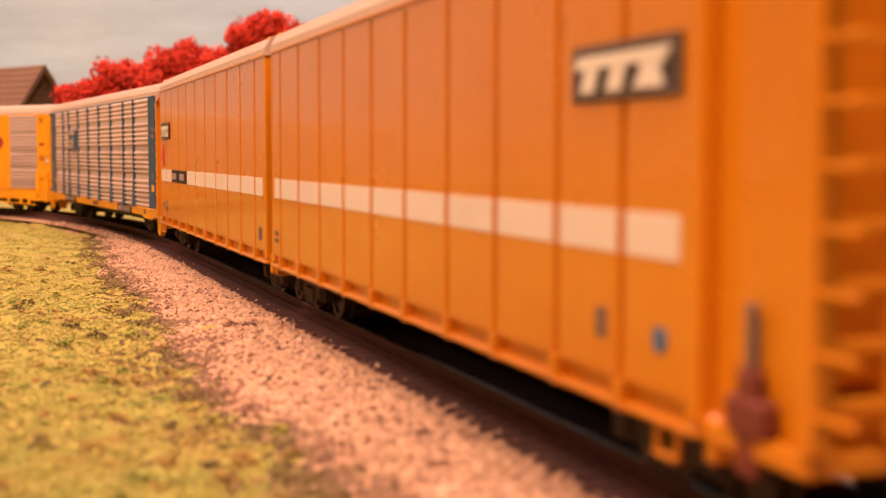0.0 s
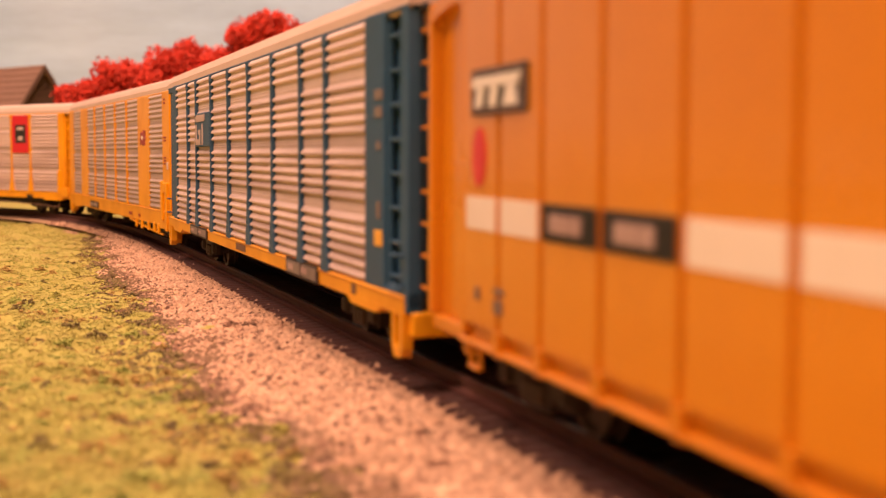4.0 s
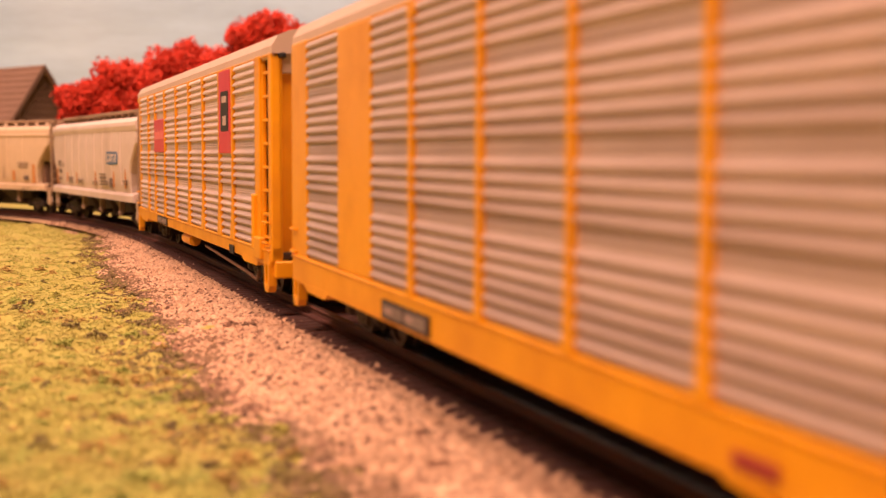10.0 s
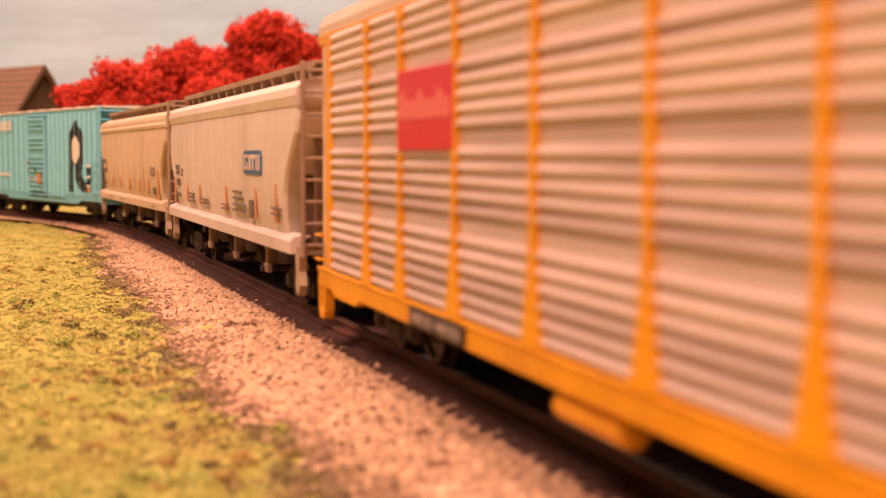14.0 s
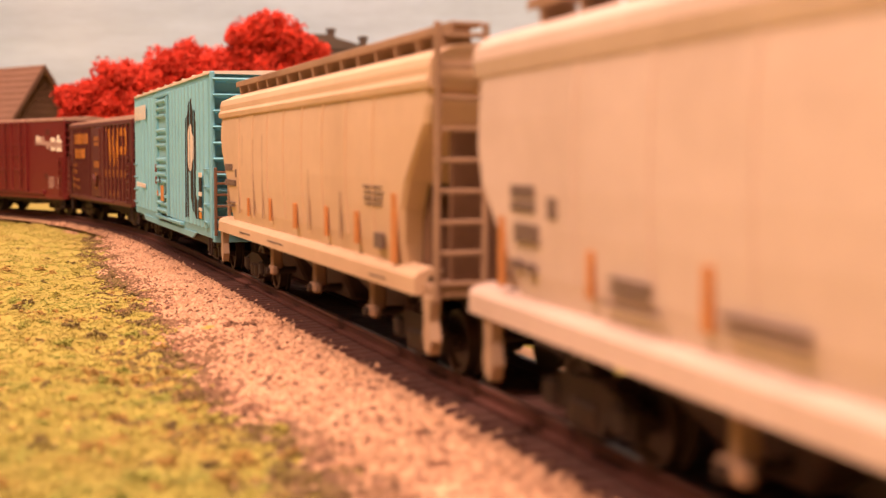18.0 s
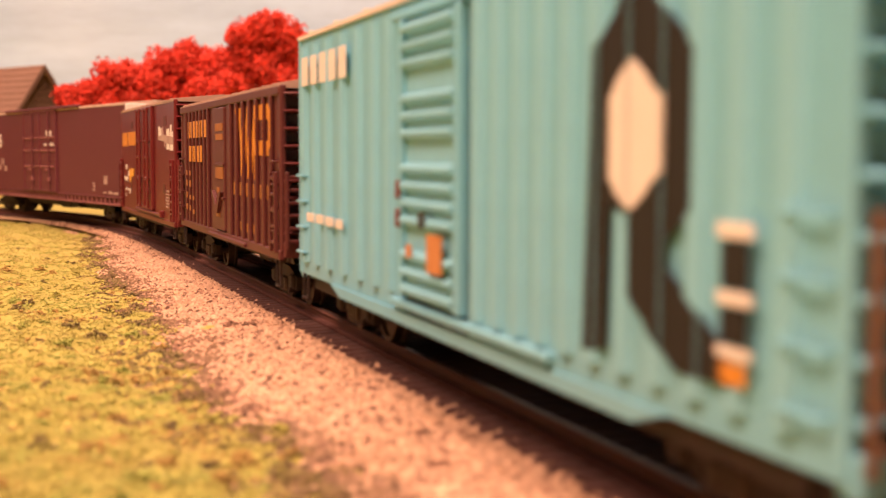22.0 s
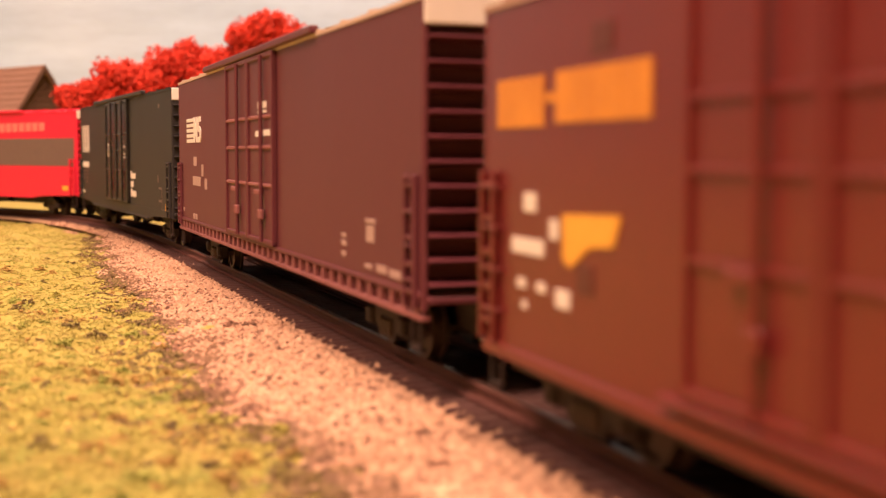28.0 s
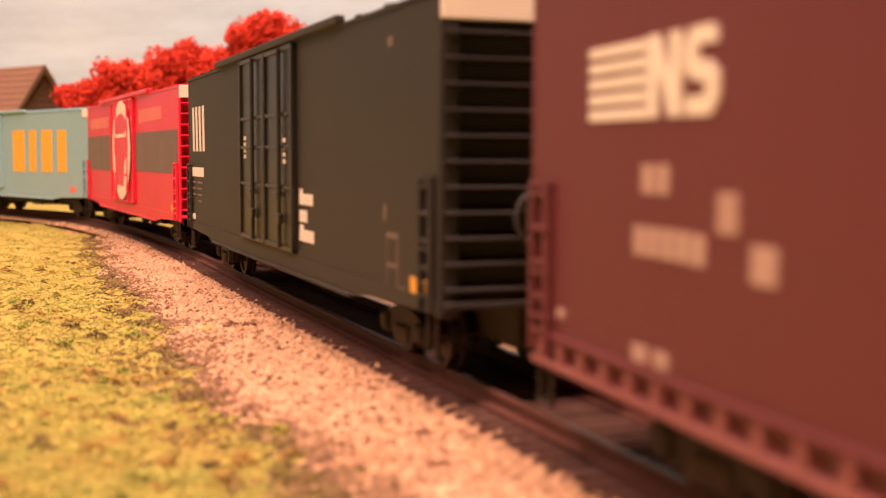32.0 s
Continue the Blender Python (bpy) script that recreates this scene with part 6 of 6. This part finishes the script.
scatter("verge_litter", VERGE, verge_brown, "brown litter and dirt along the gravel edge", "litter")
# raised clumps of straw and olive foam
for k in range(520):
    y = 110 + 420 * rng.random() ** 1.8
    x = -0.40 * y - 8 + (0.50 * y + 20) * rng.random()
    i = int(np.argmin((lx[880:1090] - x) ** 2 + (ly[880:1090] - y) ** 2)) + 880
    if -((x - lx[i]) * math.cos(la[i]) + (y - ly[i]) * math.sin(la[i])) < shoulder(ss[i]) + 1:
        continue
    kind = rng.choice((tan, tan, dark, turf, green))
    r0 = rng.uniform(0.8, 2.6)
    for _ in range(int(14 + 12 * r0)):
        a, d = rng.uniform(0, TAU), r0 * math.sqrt(rng.random())
        px, py = x + d * math.cos(a), y + d * math.sin(a)
        kind.append((px, py, ground_height(px, py) + rng.uniform(0, 0.75) * math.sqrt(max(0.0, r0 * r0 - d * d)), rng.uniform(0.5, 1.1), rng.uniform(0.6, 0.9)))
scatter("turf", TURF, turf, "yellow-green ground foam turf on the layout", "grass")
scatter("green_turf", TURF_GREEN, green, "fresh green ground foam turf in patches", "grass")
scatter("dry_turf", TURF_TAN, tan, "straw brown ground foam turf in patches", "grass")
scatter("dark_turf", TURF_DARK, dark, "olive brown ground foam clumps", "grass")
debris = []
for k in range(34):
    a = rng.uniform(-1, 1)
    p = beside(121 + 3.0 * a, 27.0 + 4.0 * a + rng.uniform(-0.8, 0.8)) / MM
    debris.append((p.x, p.y, -4.2 + rng.uniform(0, 0.8), rng.uniform(0.6, 1.3), 0.6))
scatter("dark_debris", STONE_DARK, debris, "small dark heap of debris on the pale gravel", "debris")
# fine upright fibres of static grass
fib_v, fib_f = [], []
for x, y, z, size, flat in rng.sample(turf, 22000) + rng.sample(green, 9000) + rng.sample(tan, 3000):
    a, h, w = rng.uniform(0, TAU), rng.uniform(0.2, 1.1), 0.13
    lx_, ly_ = rng.uniform(-2.4, 2.4), rng.uniform(-2.4, 2.4)
    b = len(fib_v)
    fib_v += [((x - w * math.cos(a)) * MM, (y - w * math.sin(a)) * MM, z * MM), ((x + w * math.cos(a)) * MM, (y + w * math.sin(a)) * MM, z * MM), ((x + lx_) * MM, (y + ly_) * MM, (z + h) * MM)]
    fib_f.append((b, b + 1, b + 2))
me = bpy.data.meshes.new("grass_fibres")
me.from_pydata(fib_v, [], fib_f)
me.materials.append(TURF)
tagged(new("grass_fibres", me), "fine yellow-green grass fibres in the turf", "grass", kind="stuff")

# ---- trees, houses ----
BARK = material("grey_brown_bark", (0.22, 0.15, 0.11), 0.9, 0, 0.3, 200, 0.5)
LEAF = material("red_autumn_foliage", (0.62, 0.040, 0.015), 0.8, 0, 0.25, 120, 0.2, (0.45, 0.03, 0.014), 18, 0.4, island=0.35)
LEAF_PINK = material("crimson_autumn_foliage", (0.5, 0.02, 0.03), 0.8, 0, 0.25, 120, 0.2, (0.3, 0.02, 0.02), 18, 0.45, island=0.4)


def limb(verts, faces, p, q, r0, r1, n=7):
    axis = (q - p).normalized()
    u = axis.orthogonal().normalized()
    w = axis.cross(u)
    b = len(verts)
    for c, r in ((p, r0), (q, r1)):
        for i in range(n):
            a = TAU * i / n
            verts.append(c + u * (r * math.cos(a)) + w * (r * math.sin(a)))
    for i in range(n):
        j = (i + 1) % n
        faces.append([b + i, b + j, b + n + j, b + n + i])
    faces.append([b + n + i for i in range(n)])


def tree(x, y, blobs, leaves, leaf_size, mat, label, seed):
    """blobs: (dx, dz, radius) of the clumps of the crown."""
    r = random.Random(seed)
    top = new("autumn_tree")
    top.location = (x * MM, y * MM, -6.5 * MM)
    tagged(top, label, "tree", "autumn trees")
    verts, faces = [], []
    height = max(dz for _, dz, _ in blobs)
    p = Vector((0, 0, 0))
    q = Vector((r.uniform(-3, 3), r.uniform(-3, 3), height * 0.5))
    limb(verts, faces, p, q, 4.2, 2.6)
    part("trunk", mesh_from("trunk", verts, faces, BARK), top)
    for dx, dz, rad in blobs:
        verts, faces = [], []
        end = Vector((dx, r.uniform(-8, 8), dz))
        bend = q.lerp(end, 0.5) + Vector((r.uniform(-4, 4), r.uniform(-4, 4), -4))
        limb(verts, faces, q, bend, 2.0, 1.3)
        limb(verts, faces, bend, end, 1.3, 0.5)
        part("limb", mesh_from("limb", verts, faces, BARK), top)
    lv, lf = [], []
    total = sum(rad**2 for _, _, rad in blobs)
    for dx, dz, rad in blobs:
        lumps = [(r.gauss(0, 1), r.gauss(0, 1), r.gauss(0, 1), r.uniform(0.25, 0.5)) for _ in range(26)]
        for _ in range(int(leaves * rad**2 / total)):
            gx, gy, gz, gr = r.choice(lumps)
            n0 = math.sqrt(gx * gx + gy * gy + gz * gz) or 1
            k = rad * 0.72 * r.uniform(0.3, 1.0) ** 0.4 / n0
            dirv = Vector((r.gauss(0, 1), r.gauss(0, 1), r.gauss(0, 1))).normalized()
            c = Vector((dx + gx * k, gy * k, dz + gz * k * 0.9)) + dirv * (rad * gr * r.uniform(0.55, 1.12))
            sz = leaf_size * r.uniform(0.6, 1.5)
            u = Vector((r.gauss(0, 1), r.gauss(0, 1), r.gauss(0, 1))).normalized()
            w = u.orthogonal().normalized()
            b = len(lv)
            lv += [(c - u * sz) * MM, (c + w * sz * 0.55) * MM, (c + u * sz) * MM, (c - w * sz * 0.55) * MM]
            lf.append((b, b + 1, b + 2, b + 3))
    crown = bpy.data.meshes.new("crown")
    crown.from_pydata([tuple(v) for v in lv], [], lf)
    crown.materials.append(mat)
    part("crown", crown, top)
    return top


tree(-306, 1150, [(-26, 94, 25), (-6, 107, 25), (14, 109, 24), (32, 102, 26), (0, 84, 30), (34, 78, 28), (-36, 78, 18)], 32000, 1.9, LEAF, "rounded red autumn model tree with dense foliage", 1)
tree(-238, 1160, [(-22, 122, 22), (2, 126, 24), (20, 116, 22), (-14, 96, 28), (18, 90, 28), (-30, 84, 22)], 32000, 1.9, LEAF, "red autumn model tree with a bumpy crown", 2)
tree(-168, 1150, [(-14, 146, 22), (6, 158, 22), (22, 150, 22), (38, 138, 18), (-18, 120, 26), (-34, 122, 22), (-46, 112, 20), (10, 116, 28), (28, 104, 24)], 38000, 1.9, LEAF, "tall red autumn model tree", 3)
tree(-134, 1180, [(-8, 138, 20), (12, 132, 20), (0, 116, 24), (14, 104, 20), (-14, 98, 20)], 20000, 1.9, LEAF, "orange-red autumn model tree with a pale trunk", 4)
tree(-205, 1110, [(-12, 92, 20), (12, 98, 20), (0, 78, 22)], 14000, 1.9, LEAF, "low red autumn model tree", 5)
tree(-326, 1090, [(-8, 60, 12), (8, 62, 12), (0, 48, 14)], 7000, 1.7, LEAF_PINK, "small crimson shrub-like model tree", 6)

ROOFING = material("brown_shingle_roof", (0.255, 0.15, 0.108), 0.85, 0, 0.12, 120, 0.3, (0.22, 0.13, 0.09), 20, 0.5)
TIMBER = material("dark_brown_timber_siding", (0.10, 0.055, 0.035), 0.8, 0, 0.2, 120, 0.3, (0.06, 0.03, 0.02), 30, 0.4)
TAN_WALL = material("tan_siding", (0.40, 0.24, 0.14), 0.8, 0, 0.12, 120, 0.2, (0.3, 0.17, 0.1), 30, 0.4)
SLATE = material("dark_grey_brick", (0.085, 0.07, 0.06), 0.85, 0, 0.2, 200, 0.3, (0.15, 0.1, 0.08), 40, 0.4)
WINDOW = material("dark_window_glass", (0.02, 0.02, 0.025), 0.15, 0, 0.1, 100, 0.0)


def gabled_house(x, y, turn_deg, width, depth, eave, ridge, label):
    """The gable faces +x of the house before it is turned; depth runs to -x."""
    house = new("gabled_house")
    house.matrix_world = pose(x * MM, y * MM, -6.5 * MM, 0, 0, turn_deg)
    tagged(house, label, "house")
    w = width / 2
    part("wall", boxes("wall", TAN_WALL, [(-depth, 0, -w + 4, w - 4, 0, eave - 6)], 0.6), house)
    part("gable_wall", prism("gable_wall", TIMBER, [(-w + 4, eave - 6), (w - 4, eave - 6), (w - 4, eave), (0, ridge - 4), (-w + 4, eave)], -depth + 1, 0.4, "x"), house)
    for sgn in (-1, 1):
        part("roof_slope", prism("roof_slope", ROOFING, [(0, ridge), (sgn * (w + 4), eave - 6), (sgn * (w + 4), eave - 9), (0, ridge - 4)], -depth - 6, 7, "x"), house)
        part("bargeboard", prism("bargeboard", TIMBER, [(0, ridge + 0.5), (sgn * (w + 4.5), eave - 6), (sgn * (w + 4.5), eave - 11), (0, ridge - 6)], 7, 9, "x"), house)
        for k in range(9):
            f = (k + 0.5) / 9
            yy, zz = sgn * (w + 4) * f, ridge + (eave - 6 - ridge) * f
            part("shingle_course", boxes("shingle_course", ROOFING, [(-depth - 6, 7, yy - 0.4, yy + 0.4, zz, zz + 0.7)], 0.1), house)
    for k in range(6):
        zz = eave - 4 + k * (ridge - eave) / 8
        half_w = (w - 6) * (1 - k / 7.5)
        part("siding_board", boxes("siding_board", TIMBER, [(0.3, 1.2, -half_w, half_w, zz, zz + 1.6)], 0.2), house)
    part("gable_beam", boxes("gable_beam", TAN_WALL, [(0.4, 3.0, -w + 4, w - 4, eave - 8, eave - 5)], 0.3), house)
    for yy in (-w * 0.45, w * 0.45):
        win = part("window", boxes("window", WINDOW, [(0.2, 0.9, yy - 5, yy + 5, eave * 0.42, eave * 0.72)], 0.2), house)
        part("window_frame", boxes("window_frame", TIMBER, [(0.2, 1.6, yy - 6, yy - 5, eave * 0.4, eave * 0.74), (0.2, 1.6, yy + 5, yy + 6, eave * 0.4, eave * 0.74), (0.2, 1.6, yy - 6, yy + 6, eave * 0.72, eave * 0.75), (0.2, 1.6, yy - 6, yy + 6, eave * 0.39, eave * 0.42)], 0.2), win)
    return house


gabled_house(-418, 1300, -40, 72, 170, 82, 135, "brown gabled model house with a shingle roof behind the trees")

town = new("brick_town_building")
town.matrix_world = pose(-150 * MM, 1700 * MM, -6.5 * MM, 0, 0, 8)
tagged(town, "dark grey brick model building with chimneys behind the trees", "building")
part("wall", boxes("wall", SLATE, [(-40, 46, 0, 70, 0, 186)], 0.8), town)
part("parapet", boxes("parapet", SLATE, [(-42, -4, -2, 72, 186, 206)], 0.6), town)
part("roof", prism("roof", SLATE, [(-4, 186), (48, 186), (48, 189), (-4, 204)], -2, 72, "y"), town)
for x, z in ((-2, 212), (42, 202)):
    chimney = part("chimney", boxes("chimney", SLATE, [(x - 5, x + 5, 10, 22, 180, z)], 0.5), town)
    part("chimney_cap", boxes("chimney_cap", SLATE, [(x - 6.5, x + 6.5, 8.5, 23.5, z, z + 3)], 0.4), chimney)
for i in range(4):
    for j in range(3):
        win = part("window", boxes("window", WINDOW, [(-32 + 20 * i, -22 + 20 * i, -0.6, 0.2, 40 + 46 * j, 66 + 46 * j)], 0.2), town)
        part("window_sill", boxes("window_sill", TAN_WALL, [(-33 + 20 * i, -21 + 20 * i, -2.4, 0, 37 + 46 * j, 39.5 + 46 * j)], 0.2), win)


# ---- what moves: the train ----
def car_pose(place, hub, t):
    s = place - travel(t)
    x1, y1, _ = on_line(s - hub)
    x2, y2, _ = on_line(s + hub)
    return Matrix.Translation(((x1 + x2) / 2 * MM, (y1 + y2) / 2 * MM, 0)) @ Matrix.Rotation(math.atan2(y1 - y2, x1 - x2), 4, "Z")


def motions():
    times = [0.5 * i for i in range(65)]
    fast = [0.1 * i for i in range(321)]
    roll = [(t, travel(t) / WHEEL_R) for t in fast]
    for car, place, hub, gear in CONSIST:
        poses = [(t, car_pose(place, hub, t)) for t in times]
        walk(car, poses)
        for truck, offset, wheels in gear:
            rows = []
            for t, m in poses:
                x, y, a = on_line(place - travel(t) - offset)
                rows.append((t, m.inverted() @ Matrix.Translation((x * MM, y * MM, 0)) @ Matrix.Rotation(a - math.pi / 2, 4, "Z")))
            walk(truck, rows)
            for wheel in wheels:
                x = wheel.location.x
                walk(wheel, [(t, Matrix.Translation((x, 0, WHEEL_R * MM)) @ Matrix.Rotation(angle, 4, "Y")) for t, angle in roll])


motions()
